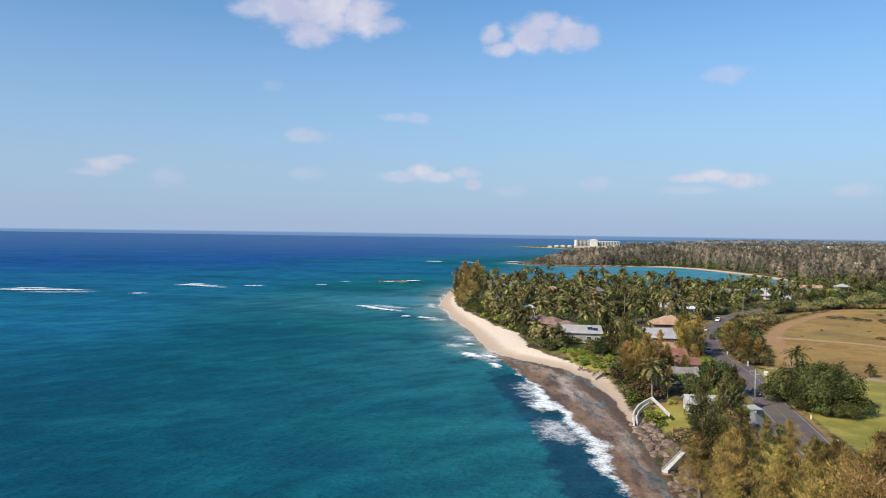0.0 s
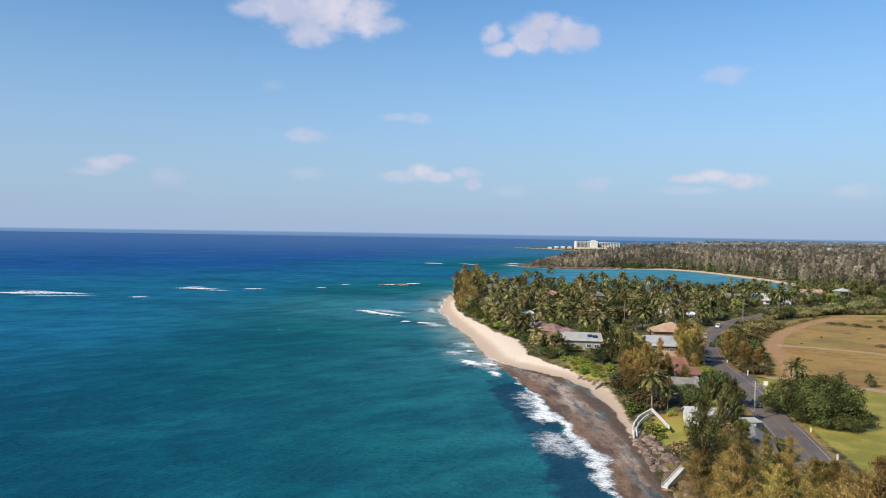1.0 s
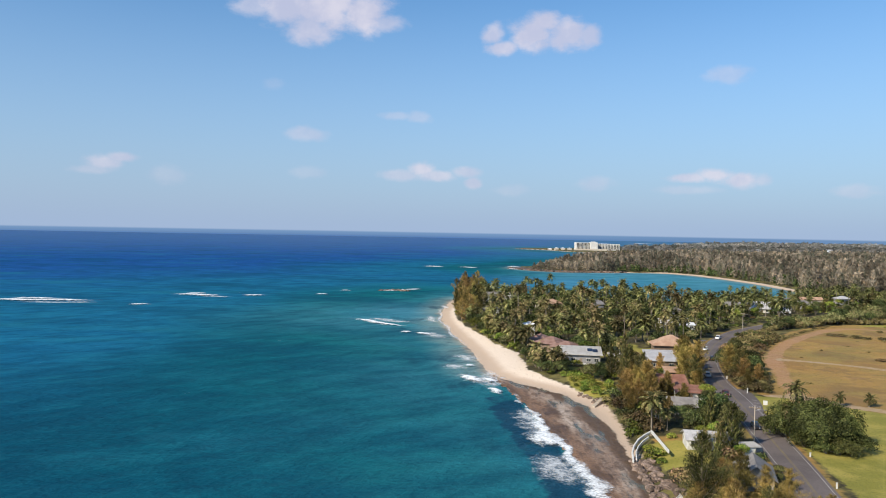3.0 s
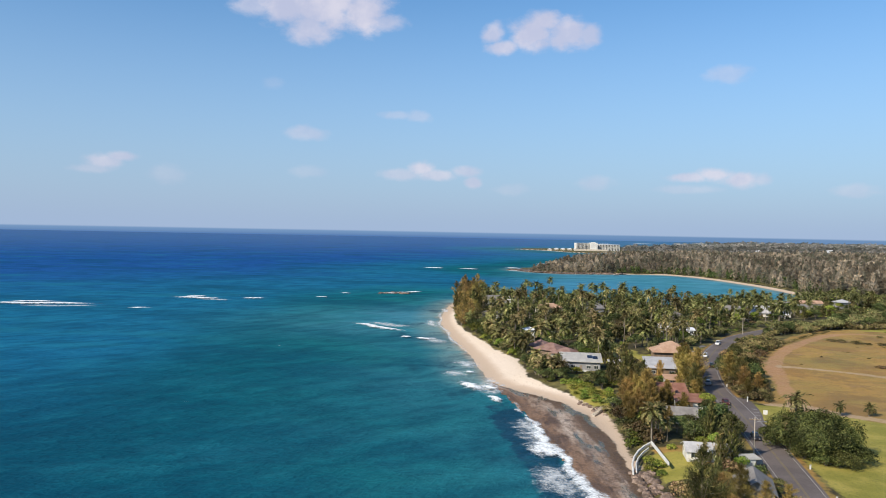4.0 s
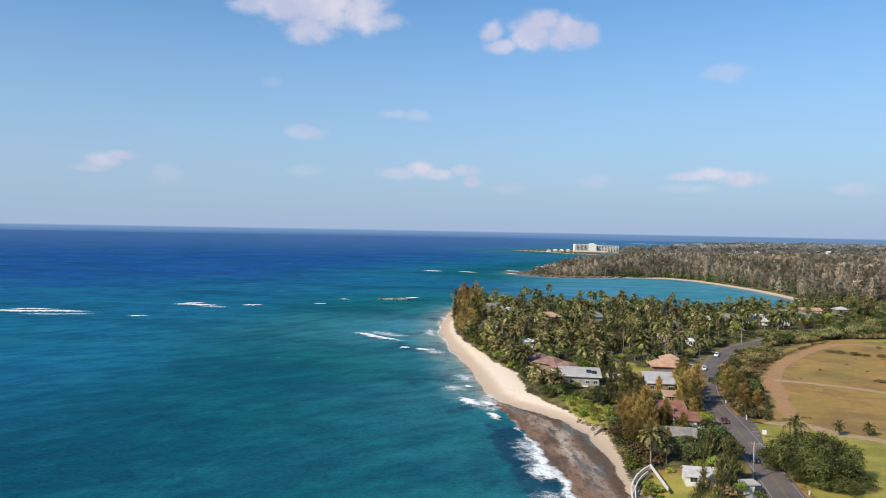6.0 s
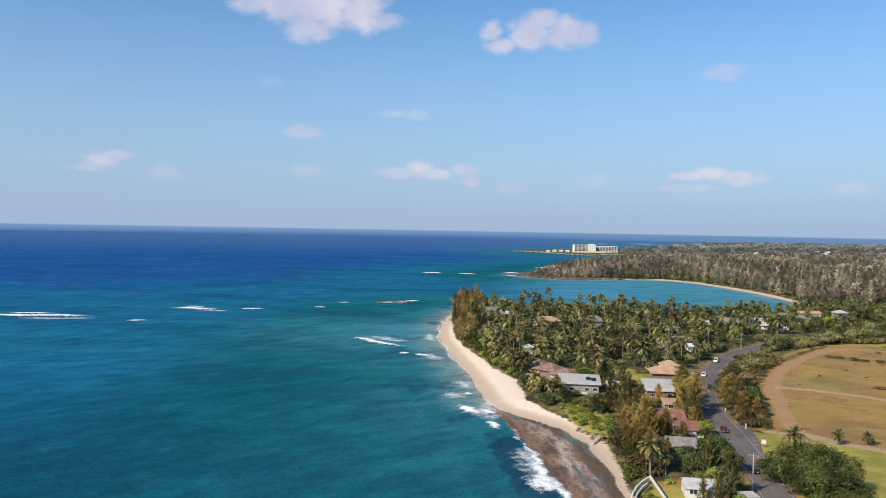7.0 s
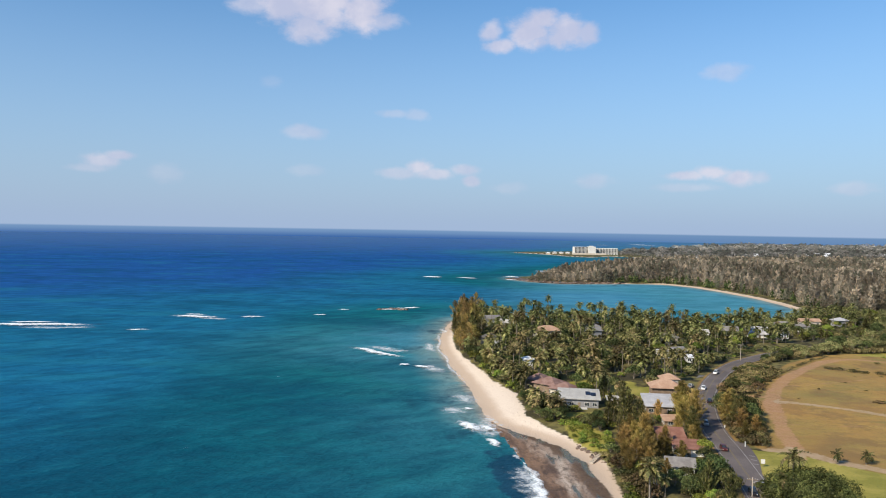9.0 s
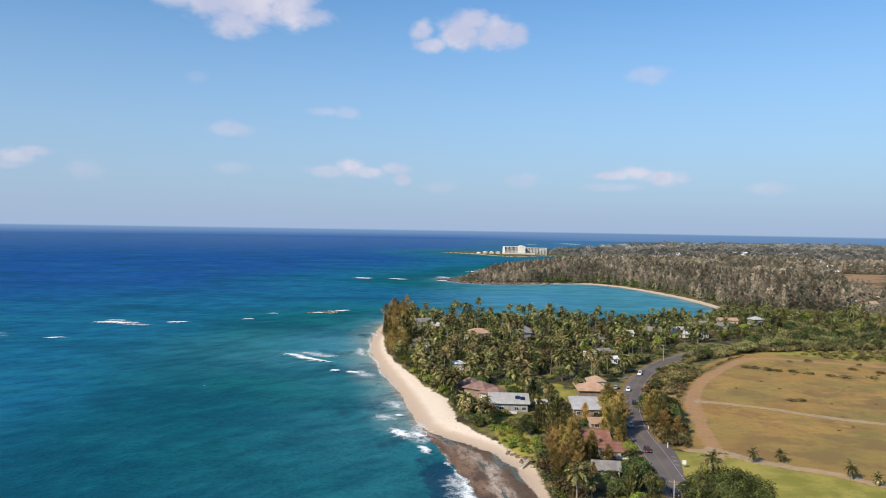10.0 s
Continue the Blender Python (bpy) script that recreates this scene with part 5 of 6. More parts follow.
for x, y, s, k in ((88, 274, .86, 0), (91, 281, .84, 1), (86.5, 268, .86, 2), (88.5, 263, .84, 0), (93, 288, .8, 1), (84, 259, .78, 2), (86.5, 256, .74, 0), (80, 276, .5, 1), (84, 250, .66, 3), (83, 243, .5, 1)):
    IRON_NEAR.plant(x, y, s, rng, k)
# the near grove over the road's seaward side
for x, y, s, k in ((46.5, 131, 1.16, 3), (44, 127, .72, 0), (50.5, 128, .78, 1), (45.5, 116.5, .9, 0), (53.5, 121, .72, 2), (58, 116, .72, 1), (50, 110, .85, 2), (56, 106, .85, 0), (62, 111, .74, 1), (54, 128, .52, 2), (58, 126, .5, 1),
                   (64, 119, .56, 0), (52, 96, 1.05, 1), (58, 94, 1.05, 2), (46, 103, .92, 1), (63, 98, .9, 0), (50, 86, 1.3, 0), (57, 85, 1.2, 1), (43, 112, .62, 2), (60, 133, .42, 0), (54, 137, .46, 1), (66, 127, .46, 2), (48, 138, .5, 1),
                   (64, 88, 1.0, 2), (46, 92, .9, 2), (49, 144, .35, 0), (69, 106, .66, 1), (51, 116, .8, 3), (47, 122, .78, 2), (52, 103, .95, 0), (67, 113, .55, 2), (70, 96, .8, 1), (62, 123, .5, 0), (57, 111, .78, 2)):
    IRON_GROVE.plant(x, y, s * .98, rng, k)
for x, y, s, k in ((70.5, 236, .5, 0), (69, 229, .46, 1), (72.5, 225, .42, 2), (79.5, 252, .5, 1), (81, 240, .45, 0)):
    IRON_NEAR.plant(x, y, s, rng, k)
for x, y, s, k in ((57.5, 144, .62, 0), (60.5, 139, .6, 1), (55, 148, .52, 2), (62.5, 135, .55, 0)):
    IRON_GROVE.plant(x, y, s, rng, k)
for x, y, s in ((124, 548, .72), (128, 545, .8), (132, 551, .7), (158, 545, .62), (176, 549, .6)):
    IRON.plant(x, y, s, rng)
IRON_GREEN.plant(69.5, 194, .85, rng, 1)
for x, y, s in ((67.5, 175.5, .78), (64.5, 174, .72), (69.5, 178.5, .66), (61.5, 175, .5), (56, 152, .62), (58, 158, .6), (60, 148, .5)):
    IRON_GREEN.plant(x, y, s, rng)
# palms and broadleaf trees among the houses
for x, y in scatter(VILLAGE, 3.9, 900, 3):
    if y < 262 or (y < 302 and x > 36) or (x < 24 and y > 400) or not free(x, y, 0.8, 3.4 if y < 400 else 3.0):
        continue
    if in_gap(x, y):
        SHRUB.plant(x, y, rng.uniform(.6, 1.0), rng)
        continue
    u = rng.random()
    if u < 0.44:
        PALM.plant(x, y, rng.uniform(0.45, 0.98) * (0.85 if y < 400 else 1) * (0.8 if x > 150 else 1), rng)
    elif u < 0.66:
        BROAD.plant(x, y, rng.uniform(0.5, 0.95), rng)
    elif u < 0.80:
        THICKET.plant(x, y, rng.uniform(0.5, 0.9), rng)
    elif u < 0.92:
        BRIGHT.plant(x, y, rng.uniform(0.6, 1.0), rng)
    else:
        IRON_GREEN.plant(x, y, rng.uniform(0.5, 0.8), rng)
for x, y in scatter(VILLAGE, 2.5, 950, 4):
    if y < 170 or not free(x, y, 0.2, 0):
        continue
    (SHRUB if rng.random() < .5 else SHRUB_BRIGHT if rng.random() < .7 else SCRUB).plant(x, y, rng.uniform(0.6, 1.15), rng)
# a hedge of palms on the bay side
for k in range(46):
    x = 62 + 6.0 * k + rng.uniform(-2, 2)
    y = float(np.interp(x, [60, 130, 200, 262, 316], [588, 564, 558, 594, 645])) - rng.uniform(0, 9)
    if x < 250:
        PALM.plant(x, y, rng.uniform(0.5, 0.85), rng)
# short full-crowned palms along the beach edge and between the houses
for x, y in scatter([(14, 425), (22, 382), (26, 350), (34, 320), (35, 280), (46, 276), (46, 300), (38, 330), (34, 360), (26, 400), (20, 440)], 3.4, 60, 27):
    if not (x > 36 and y > 288):
        SHORE_PALM.plant(x, y, rng.uniform(.7, 1.05), rng)
for x, y in scatter(VILLAGE, 5.0, 270, 28):
    if y > 335 and free(x, y, 1.0, 5) and x > 24:
        SHORE_PALM.plant(x, y, rng.uniform(.9, 1.35), rng)
# dense bushes seaward of the beach house
for x, y in scatter([(33, 312), (34, 284), (38, 270), (45, 272), (46, 290), (40, 308)], 2.6, 30, 6):
    BROAD_NEAR.plant(x, y, rng.uniform(0.38, 0.58), rng)
for x, y in scatter([(21, 380), (24, 350), (33, 318), (36, 320), (30, 350), (25, 385)], 2.4, 40, 7):
    (SHRUB_BRIGHT if rng.random() < .5 else SHRUB).plant(x, y, rng.uniform(.6, 1.0), rng)
for x, y in scatter([(12, 425), (21, 380), (28, 385), (20, 430)], 2.6, 26, 17):
    (BROAD if rng.random() < .3 else SHRUB).plant(x, y, rng.uniform(.5, .9), rng)
for x, y in scatter([(42, 266), (47, 247), (51, 238), (56, 240), (50, 268), (46, 274)], 2.2, 26, 8):
    SHRUB_BRIGHT.plant(x, y, rng.uniform(.45, .9), rng)
for x, y in scatter([(50, 236), (51, 215), (50, 198), (56, 196), (58, 216), (56, 238)], 2.4, 24, 9):
    (SHRUB if rng.random() < .6 else SCRUB).plant(x, y, rng.uniform(.6, 1.0), rng)
for x, y, s in ((57, 270, .6), (52, 262, .6), (55, 258, .55)):
    BROAD_NEAR.plant(x, y, s, rng)
for x, y, s, k in ((54.4, 194, 1.1, 0), (58, 200, .75, 1), (56.5, 197.5, .95, 0), (64, 227.5, .6, 0), (44, 286, .62, 1), (52, 262, .5, 0), (59, 196, .55, 0)):
    NEAR_PALM.plant(x, y, s, rng, k)
for x, y, s in ((74, 203, .95), (77, 207, .9), (71.5, 198, .85), (75, 196, .8), (79, 215, .75), (80, 226, .6), (73, 227, .5), (66, 197, .6), (64, 204, .55), (68, 207, .5), (61, 206, .45)):
    BROAD_NEAR.plant(x, y, s, rng)
for x, y, s in ((77, 199, .8), (70, 191, .6), (82, 233, .65), (69, 172, .5), (66, 190, .5)):
    BRIGHT.plant(x, y, s, rng)
for x, y, s in ((51.5, 178, .8), (50.5, 183, .75), (49, 176, .7), (51, 173, .6)):
    SHRUB_BRIGHT.plant(x, y, s, rng)
for x, y in scatter([(50, 160), (50, 140), (62, 140), (64, 150), (58, 168)], 3, 14, 10):
    if free(x, y, .5, 0):
        SCRUB.plant(x, y, rng.uniform(.5, .9), rng)
for x, y in ((71.5, 168), (73, 172), (72, 160), (70.5, 155), (69.5, 149), (72, 178)):
    SHRUB.plant(x, y, rng.uniform(.5, .8), rng)

# landward of the road
big = broadleaf(13.4, 11.6, 201, "shade_leaf", 30000, 0.42, label="huge spreading dark green shade tree beside the road", flat=0.85, low=0.04)
big.matrix_world = pose(91.8, 184, ground_z(91.8, 184) - 3.0)
SKIRT = Kind([lambda k=k: broadleaf((5, 4.2)[k], (4.6, 4.0)[k], 211 + k, "shade_leaf", 2600, 0.42, "bush", "rounded dark green bush under the shade tree", "bush", "bushes under the shade tree", 0.85, 0.02) for k in range(2)])
for x, y, s in ((85.5, 191, .9), (98, 177, .9), (93, 175, .8), (87, 180, .85), (88.5, 196, .8), (99.5, 179, .6), (95, 174, .7), (90, 175.5, .75), (86.5, 200, .6), (97, 192, .7)):
    SKIRT.plant(x, y, s, rng)
NEAR_PALM.plant(89.6, 190, 1.1, rng, 1)
NEAR_PALM.plant(86.6, 186.5, .85, rng, 0)
for x, y, s in ((102, 255, .75), (104, 262, .85), (103, 270, .85), (106, 278, .85), (107, 268, .8), (110, 284, .75), (112, 292, .65), (106, 252, .6), (101, 248, .55)):
    IRON_NEAR.plant(x, y, s * .78, rng)
for x, y in scatter([(98, 244), (104, 240), (112, 258), (122, 302), (112, 302), (103, 270)], 2.3, 70, 11):
    (BROAD_NEAR if rng.random() < .05 else SCRUB).plant(x, y, rng.uniform(.6, 1.0), rng)
for x, y in scatter([(120, 322), (131, 316), (150, 346), (166, 366), (162, 388), (146, 372), (134, 348)], 3.0, 80, 12):
    (BROAD if rng.random() < .05 else SCRUB if rng.random() < .8 else SHRUB).plant(x, y, rng.uniform(.6, 1.0), rng)
for x, y in scatter([(166, 392), (190, 405), (225, 428), (330, 436), (420, 430), (420, 480), (300, 478), (235, 458), (195, 432), (172, 408)], 2.9, 620, 13):
    if line_distance(ROAD_LINE, np.array([x]), np.array([y]))[0] < 7:
        continue
    (BROAD if rng.random() < .08 else THICKET if rng.random() < .4 else SCRUB).plant(x, y, rng.uniform(.6, 1.1), rng)
for x, y in scatter([(262, 470), (420, 480), (420, 590), (350, 650), (330, 600), (300, 530)], 4.2, 330, 14):
    if in_gap(x, y):
        continue
    u = rng.random()
    (BROAD if u < .14 else THICKET if u < .55 else PALM if u < .57 else IRON_GREEN if u < .62 else BRIGHT if u < .68 else SCRUB).plant(x, y, rng.uniform(.7, 1.1), rng)
# clumps over the rough grass past the ring track, and a thin belt of scrub along its foot
for x, y in scatter([(226, 424), (250, 408), (330, 372), (420, 340), (420, 420), (330, 432), (250, 430)], 3.4, 240, 33):
    (SCRUB if rng.random() < .7 else SHRUB if rng.random() < .6 else SHRUB_BRIGHT).plant(x, y, rng.uniform(.6, 1.25), rng, sz=rng.uniform(.4, .9))
for k in range(34):
    t = k / 33
    x = 130 + 82 * t + rng.uniform(-1, 1)
    y = float(np.interp(x, [130, 140, 158, 178, 212], [309, 328, 356, 381, 416])) + rng.uniform(-1, 1)
    SCRUB.plant(x, y, rng.uniform(.3, .5), rng, sz=rng.uniform(.2, .35))
# growth close on both sides of the road's bend
for k in range(46):
    y = 352 + 2.0 * k
    x = float(np.interp(y, [337, 360, 386.5, 407, 431, 455], [121, 133, 150, 168, 194, 230]))
    u = rng.random()
    (THICKET if u < .3 else SHRUB_BRIGHT if u < .5 else SHRUB).plant(x - rng.uniform(9, 13), y + rng.uniform(3, 5), rng.uniform(.5, .85), rng)
    if y > 392:
        SCRUB.plant(x + rng.uniform(7, 11), y - rng.uniform(3, 6), rng.uniform(.5, .8), rng)
# dark spreading trees behind the beach house
for x, y, s in ((66, 322, 1.0), (71, 318, .9), (69, 327, .95), (75, 322, .8), (60, 333, .6)):
    BROAD_NEAR.plant(x, y, s, rng)
for x, y, s in ((66, 305, .7), (70, 288, .75), (73, 292, .66), (68, 284, .8), (64, 282, .7)):
    IRON_GREEN.plant(x, y, s, rng)
for x, y in scatter([(140, 300), (162, 338), (200, 382), (222, 398), (300, 355), (300, 215), (180, 236)], 9, 40, 37):
    SCRUB.plant(x, y, rng.uniform(.14, .34), rng, sz=rng.uniform(.08, .2))
for x, y in ((195.3, 379), (199, 376), (203.4, 371), (208, 370), (177, 304), (227.6, 356), (233, 352), (259.5, 363), (239.6, 396), (229.7, 396), (262, 384), (246, 350), (265, 345), (270, 358),
             (250, 372), (275, 372), (280, 364), (181, 303), (214, 366), (220, 362)):
    SCRUB.plant(x, y, rng.uniform(.6, 1.1), rng, sz=rng.uniform(.3, .55))
for k, (x, y) in enumerate(((118.4, 223.6), (127, 223.6), (139.2, 206.0), (143.6, 200.5), (158, 190), (172, 178))):
    LOW_PALM.plant(x, y, .82 + .1 * (k % 3), rng, k % 2)

SHORE_PALM.join_far("palm_grove", "low coconut palms among the houses", "palms", 0)
PALM.join_far("palm_grove", "slender coconut palms along the bay shore", "palms", 0)
BROAD.join_far("broadleaf_grove", "dense dark green broadleaf trees among houses", "trees", 1)
THICKET.join_far("thicket", "olive thicket trees between road and woods", "trees", 2)
SHRUB.join_far("undergrowth", "dense dark green shrubs under the palms", "shrubs", 2)
SHRUB_BRIGHT.join_far("undergrowth", "bright green shrubs under the palms", "shrubs", 3)
SCRUB.join_far("scrub", "brownish olive scrub along road and field", "scrub", 2)

# ---------------------------------------------------------------- far woods


def wood(name, poly, gap, count, seed, height, label, mat="far_leaf", blades=22, slim=1.0, taper=None, fine=1.0):
    """Many simple trees, each a spire of small leaf sprays, as one object."""
    pts = scatter_fast(poly, gap, count, seed)
    nr = np.random.default_rng(seed)
    n = len(pts)
    X, Y = pts[:, 0], pts[:, 1]
    Z = land_height(X, Y)
    H = height * nr.uniform(0.5, 1.3, n) * (0.75 + 0.5 * hash_noise(X, Y, 60, 8))
    if taper:
        H = H * (0.35 + 0.65 * step(taper[0], taper[1], X))
    R = gap * nr.uniform(0.42, 0.85, n)
    t = nr.random((n, blades)) ** 0.85
    ang = nr.uniform(0, 6.283, (n, blades))
    prof = np.sqrt(np.clip(1 - t, 0, 1)) * (0.5 + 0.5 * np.minimum(1, t / .3))
    rr = R[:, None] * prof * nr.uniform(.4, 1.1, (n, blades))
    c = np.stack([X[:, None] + rr * np.cos(ang), Y[:, None] + rr * np.sin(ang), Z[:, None] + H[:, None] * (0.04 + 0.94 * t)], -1).reshape(-1, 3)
    m = n * blades
    d = np.stack([np.cos(ang) * .3, np.sin(ang) * .3, np.full_like(ang, .75)], -1).reshape(-1, 3) + nr.normal(size=(m, 3)) * .5
    d /= np.linalg.norm(d, axis=1, keepdims=True)
    fc = np.stack([np.cos(ang), np.sin(ang), np.full_like(ang, .45)], -1).reshape(-1, 3) + nr.normal(size=(m, 3)) * .3
    sd = np.cross(d, fc)
    sd /= np.maximum(np.linalg.norm(sd, axis=1, keepdims=True), 1e-6)
    L = (np.repeat(H * .22, blades) * nr.uniform(.6, 1.3, m) * fine)[:, None]
    W = (np.repeat(R * .62 * slim, blades) * nr.uniform(.6, 1.2, m) * fine)[:, None]
    V = np.stack([c - d * L * .5 - sd * W * .5, c - d * L * .5 + sd * W * .5, c + d * L * .5], 1).reshape(-1, 3)
    me = raw_mesh(name, V, np.arange(3 * m).reshape(m, 3), M[mat])
    at = me.attributes.new("tone", "FLOAT", "POINT")
    at.data.foreach_set("value", np.repeat(nr.uniform(-.42, .28, n), blades * 3).astype(np.float32))
    return tagged(new(name, me), label, "woods", kind="stuff")


def scatter_fast(poly, gap, count, seed):
    """Jittered lattice inside a polygon."""
    nr = np.random.default_rng(seed)
    p = np.array(poly, float)
    lo, hi = p.min(0), p.max(0)
    X, Y = np.meshgrid(np.arange(lo[0], hi[0], gap), np.arange(lo[1], hi[1], gap))
    X, Y = X + nr.uniform(-.5, .5, X.shape) * gap, Y + nr.uniform(-.5, .5, X.shape) * gap
    ok = inside(p, X, Y) & inside(LAND, X, Y) & (signed(X, Y) > 5) & ~inside(FARMS[0], X, Y) & ~inside(FARMS[1], X, Y) & (hash_noise(X, Y, 45, 9) > 0.12)
    pts = np.stack([X[ok], Y[ok]], -1)
    if len(pts) > count:
        pts = pts[nr.permutation(len(pts))[:count]]
    return pts


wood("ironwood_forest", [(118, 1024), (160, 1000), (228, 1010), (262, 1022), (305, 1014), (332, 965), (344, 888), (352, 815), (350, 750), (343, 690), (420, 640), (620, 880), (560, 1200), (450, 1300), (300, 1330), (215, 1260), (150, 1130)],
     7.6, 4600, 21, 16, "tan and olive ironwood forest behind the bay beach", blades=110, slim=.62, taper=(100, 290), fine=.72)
wood("shore_thicket", [(228, 1004), (262, 1018), (302, 1010), (330, 965), (346, 888), (353, 815), (352, 750), (346, 700), (356, 700), (362, 815), (352, 900), (330, 985), (300, 1026), (240, 1030)], 5.5, 420, 26, 8, "green thicket behind the bay beach", "broad_leaf", 80, .8, None, .75)
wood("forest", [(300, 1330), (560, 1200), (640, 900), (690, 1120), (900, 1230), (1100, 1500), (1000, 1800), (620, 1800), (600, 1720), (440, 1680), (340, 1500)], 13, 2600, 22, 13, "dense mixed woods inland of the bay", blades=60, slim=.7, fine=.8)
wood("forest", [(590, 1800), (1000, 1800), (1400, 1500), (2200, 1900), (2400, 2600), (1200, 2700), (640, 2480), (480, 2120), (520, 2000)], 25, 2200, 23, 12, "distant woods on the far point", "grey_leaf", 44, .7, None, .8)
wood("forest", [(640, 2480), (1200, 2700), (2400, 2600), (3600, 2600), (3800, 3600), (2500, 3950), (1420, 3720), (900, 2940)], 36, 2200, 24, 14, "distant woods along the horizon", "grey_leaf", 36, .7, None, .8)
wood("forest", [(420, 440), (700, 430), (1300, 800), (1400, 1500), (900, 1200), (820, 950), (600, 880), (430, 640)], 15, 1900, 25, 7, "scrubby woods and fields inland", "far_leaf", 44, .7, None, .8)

wood("dry_grass", [(126, 290), (140, 312), (158, 338), (188, 376), (216, 400), (262, 380), (330, 345), (330, 150), (160, 196), (128, 226), (122, 250)], 3.0, 3400, 31, .5, "golden tufts of dry grass in the field", "dry_grass", 12, .10, None, 1.0)

# ---------------------------------------------------------------- surf


def foam_material(name, cut, top):
    m = bpy.data.materials.new(name)
    m.use_nodes = True
    m.node_tree.nodes.clear()
    nt = Nodes(m.node_tree)
    out = nt.add("ShaderNodeOutputMaterial")
    pos = nt.add("ShaderNodeNewGeometry").outputs["Position"]
    fade = nt.add("ShaderNodeAttribute", attribute_name="fade").outputs["Fac"]
    n = nt.noise(pos, 0.35, 6.0, 0.65)
    fine = nt.noise(pos, 1.6, 5.0, 0.65)
    v = nt.math("ADD", nt.math("ADD", nt.math("MULTIPLY", n, 0.8), nt.math("MULTIPLY", fine, 0.5)), nt.math("MULTIPLY", fade, 0.62))
    mask = nt.ramp(v, cut, cut + 0.42, 0.0, top)
    d = nt.add("ShaderNodeBsdfDiffuse")
    nt.link(nt.mix(nt.ramp(fine, .3, .7), (0.74, 0.80, 0.84), (0.92, 0.94, 0.96)), d.inputs[0])
    t = nt.add("ShaderNodeBsdfTransparent")
    mx = nt.add("ShaderNodeMixShader")
    nt.link(mask, mx.inputs[0]), nt.link(t.outputs[0], mx.inputs[1]), nt.link(d.outputs[0], mx.inputs[2])
    nt.link(mx.outputs[0], out.inputs[0])
    return m


M["foam"] = foam_material("foam", 0.90, 0.97)
M["lace_foam"] = foam_material("lace_foam", 0.95, 0.95)
M["thin_foam"] = foam_material("thin_foam", 1.0, 0.6)


def foam_band(name, line, widths, z, mat, label, hump=0.0, across=9, kind=""):
    """A band of foam along a line; fades to its edges."""
    vs, fs, fade = [], [], []
    n = len(line)
    for i, (x, y) in enumerate(line):
        p, q = line[max(i - 1, 0)], line[min(i + 1, n - 1)]
        d = Vector((q[0] - p[0], q[1] - p[1])).normalized()
        nn = Vector((d.y, -d.x))
        e = min(1.0, 3.0 * min(i, n - 1 - i) / n + 0.02)
        for k in range(across):
            s = 2 * k / (across - 1) - 1
            w = widths[i] if isinstance(widths, list) else widths
            vs.append((x + nn.x * s * w, y + nn.y * s * w, z + hump * (1 - s * s) * e))
            fade.append((1 - abs(s) ** 1.6) * e)
    for i in range(n - 1):
        for k in range(across - 1):
            o = i * across + k
            fs.append((o, o + 1, o + across + 1, o + across))
    me = raw_mesh(name, vs, fs, mat, True)
    at = me.attributes.new("fade", "FLOAT", "POINT")
    at.data.foreach_set("value", np.array(fade, np.float32))
    return tagged(new(name, me), label, "surf", "lines of surf", kind)


fr = random.Random(9)
ys = list(np.arange(84, 284, 1.6))
foam_band("shore_surf", [(float(surf_x(y)) - 0.6 + .7 * math.sin(y * .21) + .5 * math.sin(y * .63 + 2 * math.sin(y * .09)), float(y)) for y in ys],
          [2.2 + 1.3 * float(step(215, 170, y)) + .8 * math.sin(y * .13) + .6 * math.sin(y * .4 + 1) for y in ys], 0.30, M["lace_foam"], "white surf breaking along the reef edge", 0.25, kind="stuff")
ys = list(np.arange(272, 590, 2.5))
foam_band("shore_surf", [(float(surf_x(y)) - 0.5 + 1.0 * math.sin(y * .11), float(y)) for y in ys], [2.2 + .8 * math.sin(y * .17) for y in ys], 0.16, M["thin_foam"], "thin foam washing along the sand", 0.08, kind="stuff")


def breaker(x0, y0, x1, y1, w, mat="foam", hump=.7):
    n = max(8, int(math.hypot(x1 - x0, y1 - y0) / 2))
    b = fr.uniform(-.06, .06)
    line = []
    for i in range(n + 1):
        t = i / n
        s = b * 4 * t * (1 - t) + .012 * math.sin(t * 19 + x0)
        line.append((x0 + (x1 - x0) * t - (y1 - y0) * s, y0 + (y1 - y0) * t + (x1 - x0) * s))
    foam_band("breaking_wave", line, [(2.0 if y0 < 700 else 2.8) * w * (0.6 + .45 * abs(math.sin(i * 1.7 + x0))) for i in range(n + 1)], 0.12, M[mat], "white breaking wave over the outer reef", hump)


